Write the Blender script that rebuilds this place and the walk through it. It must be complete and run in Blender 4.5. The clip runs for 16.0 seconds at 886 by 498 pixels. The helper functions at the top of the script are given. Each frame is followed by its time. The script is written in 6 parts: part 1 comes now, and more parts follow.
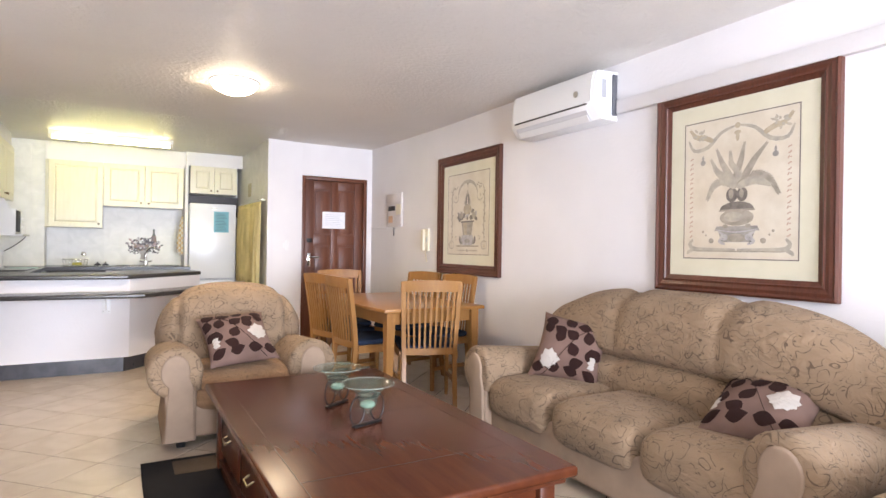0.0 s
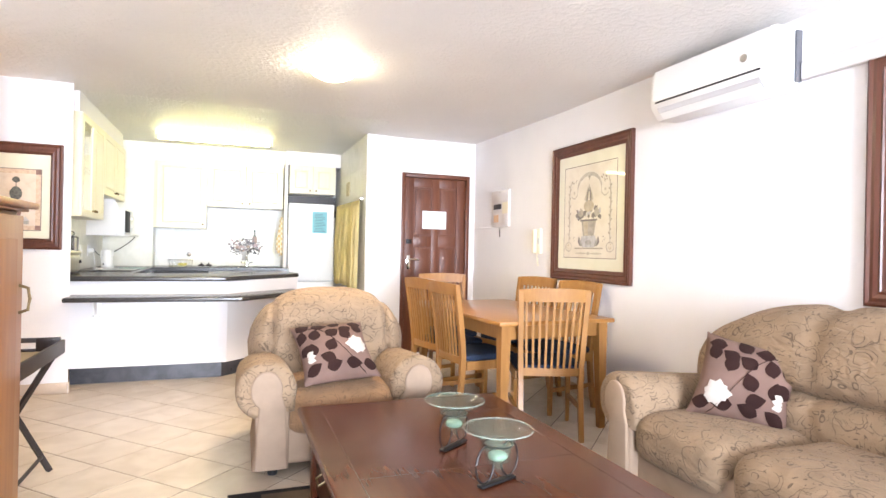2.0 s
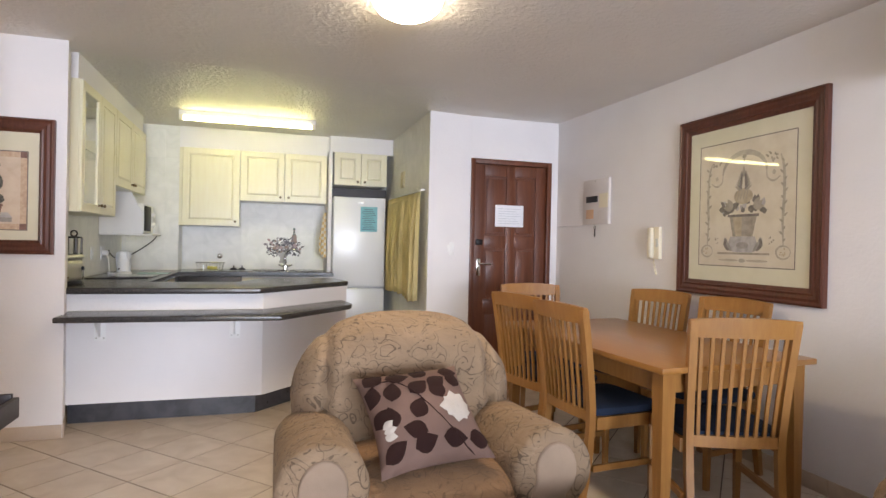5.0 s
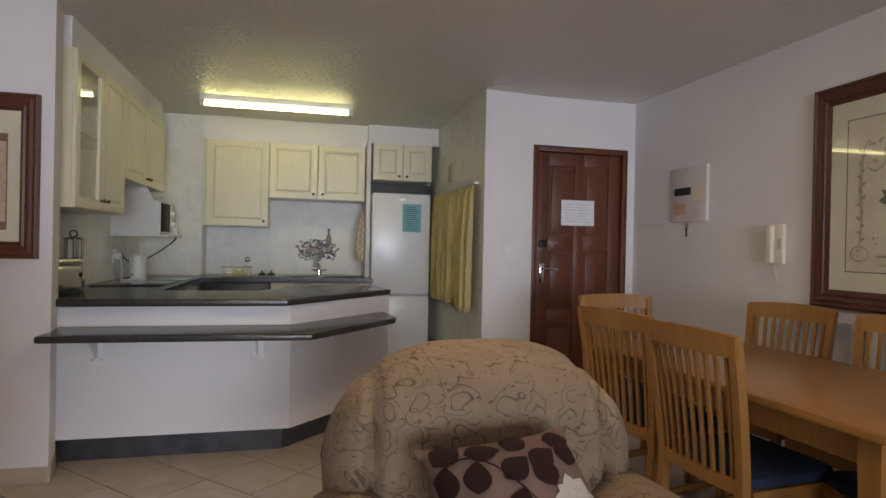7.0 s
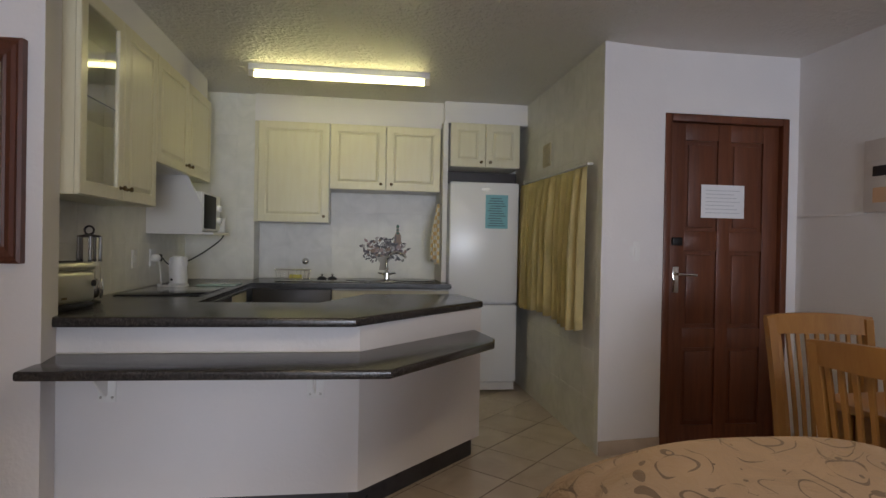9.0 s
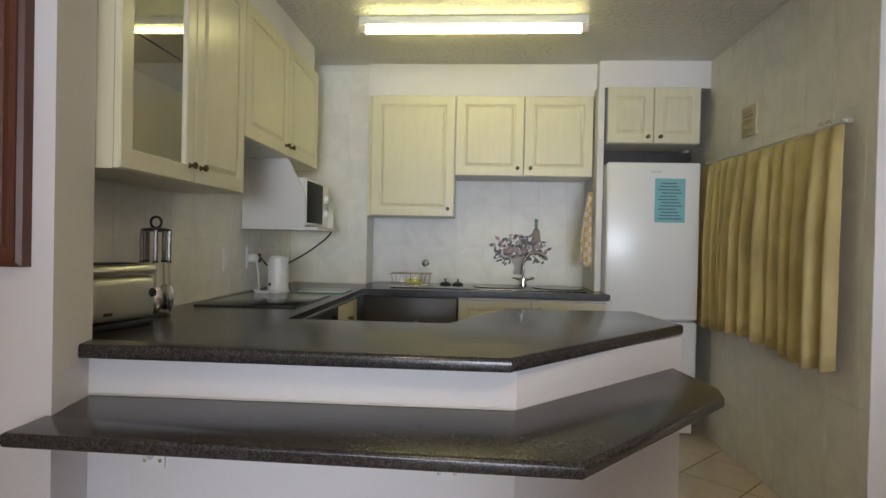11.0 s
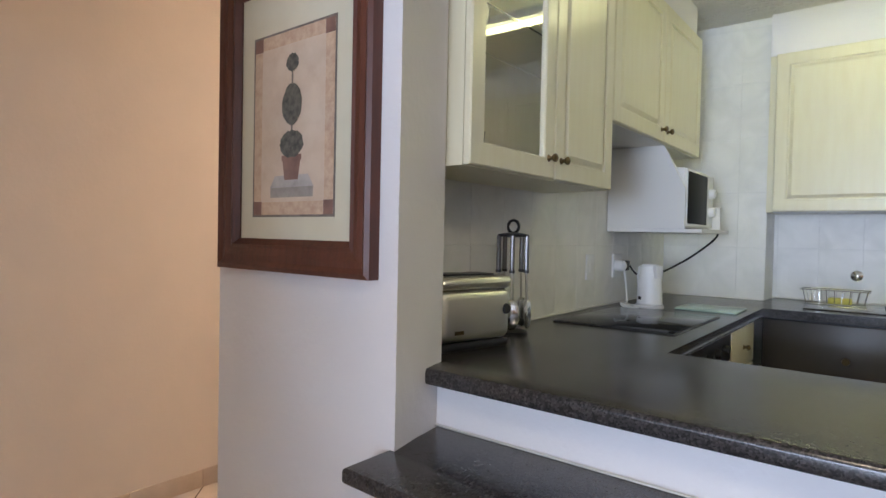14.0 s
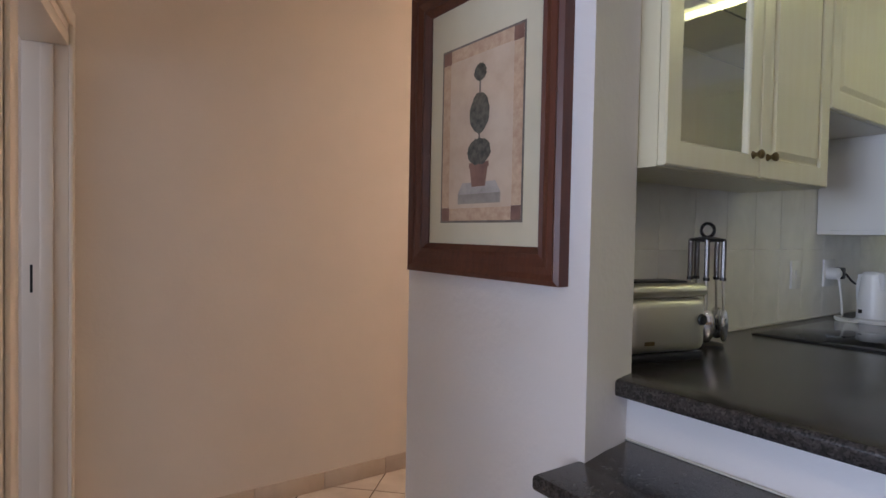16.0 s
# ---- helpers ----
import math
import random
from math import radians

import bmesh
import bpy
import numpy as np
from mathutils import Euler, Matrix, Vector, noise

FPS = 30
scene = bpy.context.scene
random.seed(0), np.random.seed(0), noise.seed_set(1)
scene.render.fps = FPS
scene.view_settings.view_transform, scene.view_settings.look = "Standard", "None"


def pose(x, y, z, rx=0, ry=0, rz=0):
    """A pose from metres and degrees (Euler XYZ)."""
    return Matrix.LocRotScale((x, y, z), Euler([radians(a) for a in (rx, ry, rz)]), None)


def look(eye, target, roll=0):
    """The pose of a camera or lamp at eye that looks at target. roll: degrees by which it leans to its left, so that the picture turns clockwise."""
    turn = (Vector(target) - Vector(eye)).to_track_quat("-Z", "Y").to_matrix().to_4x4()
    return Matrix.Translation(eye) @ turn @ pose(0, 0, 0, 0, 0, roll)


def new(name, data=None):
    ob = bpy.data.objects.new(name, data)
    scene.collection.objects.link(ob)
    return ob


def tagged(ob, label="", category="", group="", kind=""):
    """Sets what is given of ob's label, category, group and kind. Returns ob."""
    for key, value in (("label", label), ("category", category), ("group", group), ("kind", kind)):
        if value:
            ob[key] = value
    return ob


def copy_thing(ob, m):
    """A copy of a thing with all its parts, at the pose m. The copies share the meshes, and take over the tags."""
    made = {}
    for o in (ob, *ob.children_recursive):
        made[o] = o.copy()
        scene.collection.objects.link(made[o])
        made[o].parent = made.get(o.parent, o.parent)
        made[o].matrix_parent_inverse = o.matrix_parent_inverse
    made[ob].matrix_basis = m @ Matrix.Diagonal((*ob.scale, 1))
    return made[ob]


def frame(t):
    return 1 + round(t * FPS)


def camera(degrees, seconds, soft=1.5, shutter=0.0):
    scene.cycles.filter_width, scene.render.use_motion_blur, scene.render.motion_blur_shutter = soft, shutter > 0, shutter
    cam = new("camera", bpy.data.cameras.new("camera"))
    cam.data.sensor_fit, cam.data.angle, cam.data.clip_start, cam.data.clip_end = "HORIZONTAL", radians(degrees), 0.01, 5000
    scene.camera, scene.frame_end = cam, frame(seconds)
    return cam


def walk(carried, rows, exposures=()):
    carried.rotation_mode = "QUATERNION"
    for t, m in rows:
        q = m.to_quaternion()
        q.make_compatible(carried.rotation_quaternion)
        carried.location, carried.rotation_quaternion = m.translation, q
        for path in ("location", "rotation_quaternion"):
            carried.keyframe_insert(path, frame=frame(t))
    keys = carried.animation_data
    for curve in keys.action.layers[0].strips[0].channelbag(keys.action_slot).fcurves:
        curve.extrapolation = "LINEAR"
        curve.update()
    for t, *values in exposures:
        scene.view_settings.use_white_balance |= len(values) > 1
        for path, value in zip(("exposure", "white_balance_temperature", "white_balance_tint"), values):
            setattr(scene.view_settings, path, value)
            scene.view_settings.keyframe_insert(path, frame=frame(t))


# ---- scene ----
cam = camera(75.5, 16.0)
PATH = [
    (0, (0.035, -0.017, 1.198), (1.02, 1.724, 1.197), 0.9),
    (0.5, (0.054, 0.122, 1.188), (0.932, 1.919, 1.189), 1.2),
    (1, (0.076, 0.255, 1.188), (0.874, 2.089, 1.188), 1.2),
    (1.5, (0.1, 0.403, 1.188), (0.847, 2.258, 1.186), 1.1),
    (2, (0.141, 0.584, 1.194), (0.837, 2.459, 1.195), 1.2),
    (2.5, (0.134, 0.731, 1.196), (0.785, 2.622, 1.193), 1.2),
    (3, (0.123, 0.916, 1.197), (0.74, 2.819, 1.195), 1.2),
    (3.5, (0.123, 1.089, 1.221), (0.72, 2.998, 1.215), 1.2),
    (4, (0.147, 1.296, 1.21), (0.732, 3.209, 1.204), 1.2),
    (4.2, (0.129, 1.407, 1.232), (0.726, 3.316, 1.218), 1.2),
    (6.5, (0.189, 2.362, 1.239), (0.704, 4.294, 1.233), 1.3),
    (7, (0.189, 2.569, 1.23), (0.662, 4.512, 1.223), 1.2),
    (7.5, (0.203, 2.795, 1.243), (0.622, 4.75, 1.232), 1.2),
    (8, (0.201, 3.014, 1.231), (0.579, 4.978, 1.223), 1.2),
    (8.5, (0.179, 3.273, 1.235), (0.507, 5.246, 1.221), 1.3),
    (8.7, (0.158, 3.378, 1.232), (0.467, 5.354, 1.218), 1.3),
    (10.8, (0.012, 4.396, 1.195), (-0.038, 6.396, 1.178), 0.6),
    (11, (0.007, 4.468, 1.208), (-0.109, 6.465, 1.188), 1.2),
    (11.5, (-0.028, 4.631, 1.219), (-0.291, 6.614, 1.193), 1.3),
    (12, (-0.087, 4.75, 1.22), (-0.5, 6.707, 1.192), 1.2),
    (12.5, (-0.141, 4.849, 1.22), (-0.775, 6.746, 1.196), 1.0),
    (13, (-0.151, 4.894, 1.237), (-1.031, 6.69, 1.193), 1.5),
    (13.5, (-0.17, 4.913, 1.233), (-1.255, 6.592, 1.186), 1.2),
    (14, (-0.197, 4.925, 1.23), (-1.441, 6.489, 1.183), 1.2),
    (14.5, (-0.209, 4.925, 1.227), (-1.568, 6.391, 1.182), 1.2),
    (15, (-0.234, 4.919, 1.227), (-1.693, 6.286, 1.182), 1.1),
    (15.5, (-0.235, 4.901, 1.231), (-1.785, 6.164, 1.184), 1.0),
    (16, (-0.242, 4.882, 1.239), (-1.87, 6.043, 1.185), 1.1),
]
EXPOSURES = [(0, 0.92, 6850, 14), (0.5, 1.15, 6750, 12), (1.5, 1.5, 6700, 11), (2, 1.62, 6700, 11), (3, 1.32, 6700, 10), (3.5, 1.14, 6680, 11), (4.2, 0.88, 6750, 12), (6.3, -0.2, 6900, 13), (7, -0.56, 6900, 13), (8, -0.78, 6850, 13), (8.5, -0.8, 6850, 13), (11, -0.16, 6800, 10), (12, 0.24, 6600, 10), (12.5, 0.48, 6350, 10), (13.2, 0.52, 6100, 11), (13.8, 0.32, 5950, 11), (14.5, 0.08, 5900, 11), (15.2, -0.16, 5850, 13), (16, -0.22, 5850, 14)]
walk(cam, [(t, look(eye, target, roll)) for t, eye, target, roll in PATH], EXPOSURES)

# ---------------- world and lights ----------------
world = bpy.data.worlds.new("world")
scene.world = world
world.use_nodes = True
wn = world.node_tree.nodes
sky = wn.new("ShaderNodeTexSky")
sky.sky_type, sky.sun_disc = "NISHITA", False
sky.sun_elevation, sky.sun_rotation = radians(42), radians(150)
wn["Background"].inputs["Strength"].default_value = 0.12
world.node_tree.links.new(sky.outputs["Color"], wn["Background"].inputs["Color"])


def lamp(name, kind, m, energy, colour, **kw):
    data = bpy.data.lights.new(name, kind)
    data.energy, data.color = energy, colour
    if kind == "AREA":
        data.shape, data.size, data.size_y = "RECTANGLE", kw["size"], kw["size_y"]
    elif kind == "SUN":
        data.angle = kw["angle"]
    else:
        data.shadow_soft_size = kw["size"]
    ob = new(name, data)
    ob.matrix_world = m
    return ob


lamp("sun", "SUN", look((2.5, -9, 6), (0.9, -3, 0)), 5.0, (1, 0.95, 0.88), angle=radians(0.5))
# daylight of the balcony door behind the walk
lamp("balcony_daylight", "AREA", look((0.92, -4.7, 1.2), (0.92, 3, 1.2)), 565, (0.71, 0.81, 1.0), size=3.0, size_y=2.1)
# the two lamps on the ceiling and the one of the passage
lamp("ceiling_bulb", "AREA", look((0.78, 4.55, 2.338), (0.78, 4.55, 0)), 11, (1.0, 0.78, 0.54), size=0.36, size_y=0.36)
lamp("passage_bulb", "POINT", pose(-2.10, 8.15, 2.25), 54, (1.0, 0.75, 0.52), size=0.1)
# lamp added in an unseen bedroom window, brightens the passage door and wall
lamp("bedroom_daylight", "AREA", look((-2.1, 2.12, 1.5), (-2.1, 5, 1.3)), 26, (0.80, 0.86, 1.0), size=1.0, size_y=1.1)

# ---------------- materials ----------------


def mat(name, colour, rough=0.5, metal=0.0, **kw):
    m = bpy.data.materials.new(name)
    m.use_nodes = True
    b = m.node_tree.nodes["Principled BSDF"]
    b.inputs["Base Color"].default_value = (*colour, 1)
    b.inputs["Roughness"].default_value = rough
    b.inputs["Metallic"].default_value = metal
    for k, v in kw.items():
        b.inputs[k.replace("_", " ")].default_value = v
    return m


def node(m, kind, ins=None, operation=""):
    n = m.node_tree.nodes.new("ShaderNode" + kind)
    if operation:
        n.operation = operation
    for k, v in (ins or {}).items():
        if isinstance(v, bpy.types.NodeSocket):
            m.node_tree.links.new(v, n.inputs[k])
        else:
            n.inputs[k].default_value = v
    return n


def coords(m, scale=(1, 1, 1), what="Object", rot=(0, 0, 0)):
    tc = node(m, "TexCoord")
    return node(m, "Mapping", {"Vector": tc.outputs[what], "Scale": scale, "Rotation": rot}).outputs["Vector"]


def bsdf(m):
    return m.node_tree.nodes["Principled BSDF"]


def put(m, socket, target):
    m.node_tree.links.new(socket, bsdf(m).inputs[target])


def ramp(m, fac, stops):
    n = node(m, "ValToRGB", {"Fac": fac})
    e = n.color_ramp.elements
    while len(e) < len(stops):
        e.new(0.5)
    for el, (p, c) in zip(e, stops):
        el.position, el.color = p, (*c, 1)
    return n.outputs["Color"]


def bump(m, height, strength=0.2, distance=0.01, normal=None):
    ins = {"Height": height, "Strength": strength, "Distance": distance}
    if normal is not None:
        ins["Normal"] = normal
    n = node(m, "Bump", ins)
    put(m, n.outputs["Normal"], "Normal")
    return n.outputs["Normal"]


def mul(c, k):
    return tuple(min(1, x * k) for x in c)


def plaster(name, colour, relief=0.25, grain=55, dirt=0.93):
    m = mat(name, colour, 0.75)
    v = coords(m)
    big = node(m, "TexNoise", {"Vector": v, "Scale": 1.7, "Detail": 3}).outputs["Fac"]
    put(m, ramp(m, big, [(0.3, mul(colour, dirt)), (0.7, colour)]), "Base Color")
    fine = node(m, "TexNoise", {"Vector": v, "Scale": grain, "Detail": 4}).outputs["Fac"]
    mid = node(m, "TexNoise", {"Vector": v, "Scale": grain / 6, "Detail": 2}).outputs["Fac"]
    add = node(m, "Math", {0: fine, 1: mid}, operation="ADD").outputs[0]
    bump(m, add, relief, 0.006)
    return m


def wood(name, dark, light, scale=14, rough=0.4, along=(1, 1, 0.08), coat=0.0):
    m = mat(name, light, rough)
    v = coords(m, along)
    warp = node(m, "TexNoise", {"Vector": v, "Scale": scale * 0.35, "Detail": 3, "Distortion": 0.6}).outputs["Fac"]
    grain = node(m, "TexNoise", {"Vector": v, "Scale": scale * 4, "Detail": 5, "Roughness": 0.65}).outputs["Fac"]
    info = node(m, "ObjectInfo").outputs["Random"]
    mix = node(m, "Math", {0: warp, 1: 0.6, 2: grain}, operation="MULTIPLY_ADD")
    half = node(m, "Math", {0: mix.outputs[0], 1: 0.6}, operation="MULTIPLY").outputs[0]
    put(m, ramp(m, half, [(0.28, dark), (0.66, light)]), "Base Color")
    hsv = node(m, "Math", {0: info, 1: 0.12}, operation="MULTIPLY")
    rr = node(m, "Math", {0: hsv.outputs[0], 1: rough}, operation="ADD").outputs[0]
    put(m, rr, "Roughness")
    bump(m, grain, 0.06, 0.002)
    bsdf(m).inputs["Coat Weight"].default_value = coat
    bsdf(m).inputs["Coat Roughness"].default_value = 0.12
    return m


WALL = plaster("white_plaster", (0.80, 0.78, 0.78))
BEIGE = plaster("passage_plaster", (0.71, 0.62, 0.52), 0.12)


def stippled(name, colour, rough, relief):
    m = mat(name, colour, rough)
    v = coords(m)
    big = node(m, "TexNoise", {"Vector": v, "Scale": 1.3, "Detail": 3}).outputs["Fac"]
    put(m, ramp(m, big, [(0.3, mul(colour, 0.94)), (0.7, colour)]), "Base Color")
    clot = node(m, "TexNoise", {"Vector": v, "Scale": 27, "Detail": 3, "Roughness": 0.6}).outputs["Fac"]
    blob = node(m, "MapRange", {"Value": clot, "From Min": 0.44, "From Max": 0.62}).outputs["Result"]
    fine = node(m, "TexNoise", {"Vector": v, "Scale": 110, "Detail": 2}).outputs["Fac"]
    both = node(m, "Math", {0: fine, 1: 0.10, 2: blob}, operation="MULTIPLY_ADD").outputs[0]
    bump(m, both, relief, 0.0075)
    return m


CEIL = stippled("ceiling_stipple", (0.78, 0.75, 0.71), 0.6, 0.35)
GLOSSCEIL = stippled("ceiling_stipple_enamel", (0.78, 0.76, 0.70), 0.46, 1.0)
DOORWOOD = wood("stained_meranti", (0.066, 0.019, 0.009), (0.175, 0.053, 0.021), 10, 0.35)
FRAMEWOOD = wood("mahogany_moulding", (0.050, 0.016, 0.010), (0.125, 0.038, 0.020), 16, 0.33)
TABLEWOOD = wood("polished_mahogany", (0.050, 0.013, 0.006), (0.098, 0.028, 0.011), 6, 0.25, (1, 0.08, 1), 0.0)
bsdf(TABLEWOOD).inputs["Specular IOR Level"].default_value = 0.2
BEECH = wood("golden_beech", (0.24, 0.100, 0.021), (0.345, 0.162, 0.041), 12, 0.36, (1, 1, 0.1), 0.2)
BEECHTOP = wood("golden_beech_top", (0.25, 0.100, 0.020), (0.355, 0.160, 0.038), 12, 0.2, (1, 0.1, 1), 0.4)
PINE = wood("honey_pine", (0.22, 0.075, 0.012), (0.33, 0.125, 0.026), 9, 0.4, (1, 1, 0.08), 0.2)
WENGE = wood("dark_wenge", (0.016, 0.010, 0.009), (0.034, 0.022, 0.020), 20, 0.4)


def cream_paint():
    m = mat("cream_lacquer", (0.80, 0.74, 0.52), 0.3)
    v = coords(m, (1, 1, 0.15))
    g = node(m, "TexNoise", {"Vector": v, "Scale": 34, "Detail": 4}).outputs["Fac"]
    put(m, ramp(m, g, [(0.3, (0.71, 0.66, 0.47)), (0.7, (0.74, 0.70, 0.52))]), "Base Color")
    bump(m, g, 0.08, 0.002)
    return m


CREAM = cream_paint()


def granite():
    m = mat("dark_granite_laminate", (0.03, 0.03, 0.03), 0.16)
    v = coords(m)
    a = node(m, "TexVoronoi", {"Vector": v, "Scale": 250}).outputs["Color"]
    bw = node(m, "RGBToBW", {"Color": a}).outputs["Val"]
    n = node(m, "TexNoise", {"Vector": v, "Scale": 70, "Detail": 5}).outputs["Fac"]
    mixv = node(m, "Math", {0: bw, 1: n}, operation="MULTIPLY").outputs[0]
    put(m, ramp(m, mixv, [(0.10, (0.020, 0.018, 0.018)), (0.32, (0.048, 0.043, 0.042)), (0.60, (0.085, 0.076, 0.072))]), "Base Color")
    rg = node(m, "TexNoise", {"Vector": v, "Scale": 3, "Detail": 3}).outputs["Fac"]
    put(m, node(m, "MapRange", {"Value": rg, "To Min": 0.17, "To Max": 0.30}).outputs["Result"], "Roughness")
    return m


GRANITE = granite()


def ceramic(name, a, b, rough, scale):
    m = mat(name, a, rough)
    v = coords(m)
    info = node(m, "ObjectInfo")
    isl = node(m, "NewGeometry").outputs["Random Per Island"]
    add = node(m, "VectorMath", {0: v, 1: info.outputs["Location"]}, operation="ADD").outputs["Vector"]
    n = node(m, "TexNoise", {"Vector": add, "Scale": scale, "Detail": 5, "Distortion": 0.8}).outputs["Fac"]
    r = node(m, "Math", {0: info.outputs["Random"], 1: isl}, operation="ADD").outputs[0]
    s = node(m, "MapRange", {"Value": r, "From Max": 2.0, "To Min": -0.14, "To Max": 0.14}).outputs["Result"]
    f = node(m, "Math", {0: n, 1: s}, operation="ADD").outputs[0]
    put(m, ramp(m, f, [(0.3, a), (0.72, b)]), "Base Color")
    rn = node(m, "TexNoise", {"Vector": v, "Scale": 8, "Detail": 3}).outputs["Fac"]
    put(m, node(m, "MapRange", {"Value": rn, "To Min": rough * 0.75, "To Max": rough * 1.3}).outputs["Result"], "Roughness")
    bump(m, n, 0.05, 0.003)
    return m


FLOORTILE = ceramic("beige_floor_tile", (0.49, 0.40, 0.305), (0.62, 0.535, 0.435), 0.3, 5)
GROUT = plaster("floor_grout", (0.16, 0.12, 0.09), 0.3, 90)
WALLTILE = ceramic("marbled_wall_tile", (0.68, 0.675, 0.63), (0.80, 0.79, 0.745), 0.40, 7)
WALLGROUT = plaster("pale_wall_grout", (0.77, 0.765, 0.73), 0.2, 90)
SKIRTTILE = ceramic("tan_skirting_tile", (0.46, 0.36, 0.27), (0.58, 0.47, 0.37), 0.35, 5)
KICK = ceramic("dark_kick_board", (0.030, 0.030, 0.036), (0.075, 0.075, 0.085), 0.3, 9)
WHITEPL = mat("white_plastic", (0.80, 0.80, 0.79), 0.35)
CREAMPL = mat("ivory_plastic", (0.74, 0.68, 0.52), 0.4)
BLACKPL = mat("black_plastic", (0.012, 0.012, 0.013), 0.35)
ENAMEL = mat("white_enamel", (0.80, 0.81, 0.83), 0.24)
MELAMINE = mat("white_melamine", (0.74, 0.73, 0.70), 0.4)
STEEL = mat("brushed_steel", (0.52, 0.51, 0.48), 0.36, 1.0)
CHROME = mat("chrome", (0.75, 0.75, 0.75), 0.1, 1.0)
BRASS = mat("antique_brass", (0.20, 0.15, 0.08), 0.35, 1.0)
IRON = mat("black_iron", (0.02, 0.018, 0.018), 0.45, 0.6)
GLASSCER = mat("black_ceramic_glass", (0.006, 0.006, 0.008), 0.06, Specular_IOR_Level=0.12)
PAPER = mat("white_paper", (0.78, 0.79, 0.82), 0.8)
BLUEPAPER = mat("blue_paper", (0.22, 0.50, 0.56), 0.8)
INK = mat("grey_ink", (0.10, 0.16, 0.20), 0.8)
TUBE = mat("tube_glow", (1, 1, 1), 0.5, Emission_Color=(1.0, 0.95, 0.42, 1), Emission_Strength=20.5)
BOWLGLOW = mat("lamp_glass_glow", (1, 1, 1), 0.5, Emission_Color=(1.0, 0.86, 0.62, 1), Emission_Strength=25.0)
GLASS = mat("clear_glass", (1, 1, 1), 0.02, Transmission_Weight=1.0, IOR=1.45)
GREENGLASS = mat("pale_green_glass", (0.16, 0.24, 0.18), 0.04, Alpha=0.13, IOR=1.5)


def scroll_fabric(name, ground, line):
    m = mat(name, ground, 0.9, Sheen_Weight=0.04)
    v = coords(m)
    wob = node(m, "TexNoise", {"Vector": v, "Scale": 6, "Detail": 2}).outputs["Color"]
    off = node(m, "VectorMath", {0: wob, 1: (0.15, 0.15, 0.15)}, operation="MULTIPLY").outputs["Vector"]
    p = node(m, "VectorMath", {0: v, 1: off}, operation="ADD").outputs["Vector"]
    masks = []
    for sc, rad, wid, cut in ((8.6, 0.42, 0.016, 0.44), (13.0, 0.36, 0.020, 0.46), (13.0, 0.58, 0.018, 0.47)):
        d = node(m, "TexVoronoi", {"Vector": p, "Scale": sc}).outputs["Distance"]
        a = node(m, "Math", {0: d, 1: rad}, operation="SUBTRACT").outputs[0]
        b = node(m, "Math", {0: a}, operation="ABSOLUTE").outputs[0]
        br = node(m, "TexNoise", {"Vector": v, "Scale": sc * 1.5, "Detail": 1}).outputs["Fac"]
        go = node(m, "MapRange", {"Value": br, "From Min": cut - 0.04, "From Max": cut + 0.10, "To Min": 0.0, "To Max": wid}).outputs["Result"]
        masks.append(node(m, "Math", {0: b, 1: go}, operation="LESS_THAN").outputs[0])
    # short leaf strokes
    lp = node(m, "Mapping", {"Vector": p, "Scale": (1.0, 1.0, 2.6), "Rotation": (0.5, 0.7, 0.4)}).outputs["Vector"]
    ld = node(m, "TexVoronoi", {"Vector": lp, "Scale": 21.0}).outputs["Distance"]
    masks.append(node(m, "Math", {0: ld, 1: 0.15}, operation="LESS_THAN").outputs[0])
    mask = masks[0]
    for k in masks[1:]:
        mask = node(m, "Math", {0: mask, 1: k}, operation="MAXIMUM").outputs[0]
    weave = node(m, "TexNoise", {"Vector": v, "Scale": 260, "Detail": 2}).outputs["Fac"]
    tone = node(m, "TexNoise", {"Vector": v, "Scale": 9, "Detail": 3}).outputs["Fac"]
    base = ramp(m, tone, [(0.3, mul(ground, 0.86)), (0.7, mul(ground, 1.08))])
    mixc = node(m, "Mix")
    mixc.data_type = "RGBA"
    links = m.node_tree.links
    links.new(mask, mixc.inputs["Factor"])
    links.new(base, mixc.inputs[6])
    mixc.inputs[7].default_value = (*line, 1)
    put(m, mixc.outputs[2], "Base Color")
    h = node(m, "Math", {0: weave, 1: mask}, operation="SUBTRACT").outputs[0]
    fold = node(m, "TexNoise", {"Vector": coords(m, (1, 1, 1.9)), "Scale": 8, "Detail": 3, "Distortion": 1.6}).outputs["Fac"]
    soft_n = node(m, "Bump", {"Height": fold, "Strength": 0.55, "Distance": 0.03}).outputs["Normal"]
    bump(m, h, 0.35, 0.004, soft_n)
    return m


def plain_fabric(name, colour, scale=240, relief=0.3):
    m = mat(name, colour, 0.92, Specular_IOR_Level=0.25)
    v = coords(m)
    weave = node(m, "TexNoise", {"Vector": v, "Scale": scale, "Detail": 2}).outputs["Fac"]
    tone = node(m, "TexNoise", {"Vector": v, "Scale": 5, "Detail": 4}).outputs["Fac"]
    put(m, ramp(m, tone, [(0.3, mul(colour, 0.8)), (0.7, mul(colour, 1.12))]), "Base Color")
    bump(m, weave, relief, 0.003)
    return m


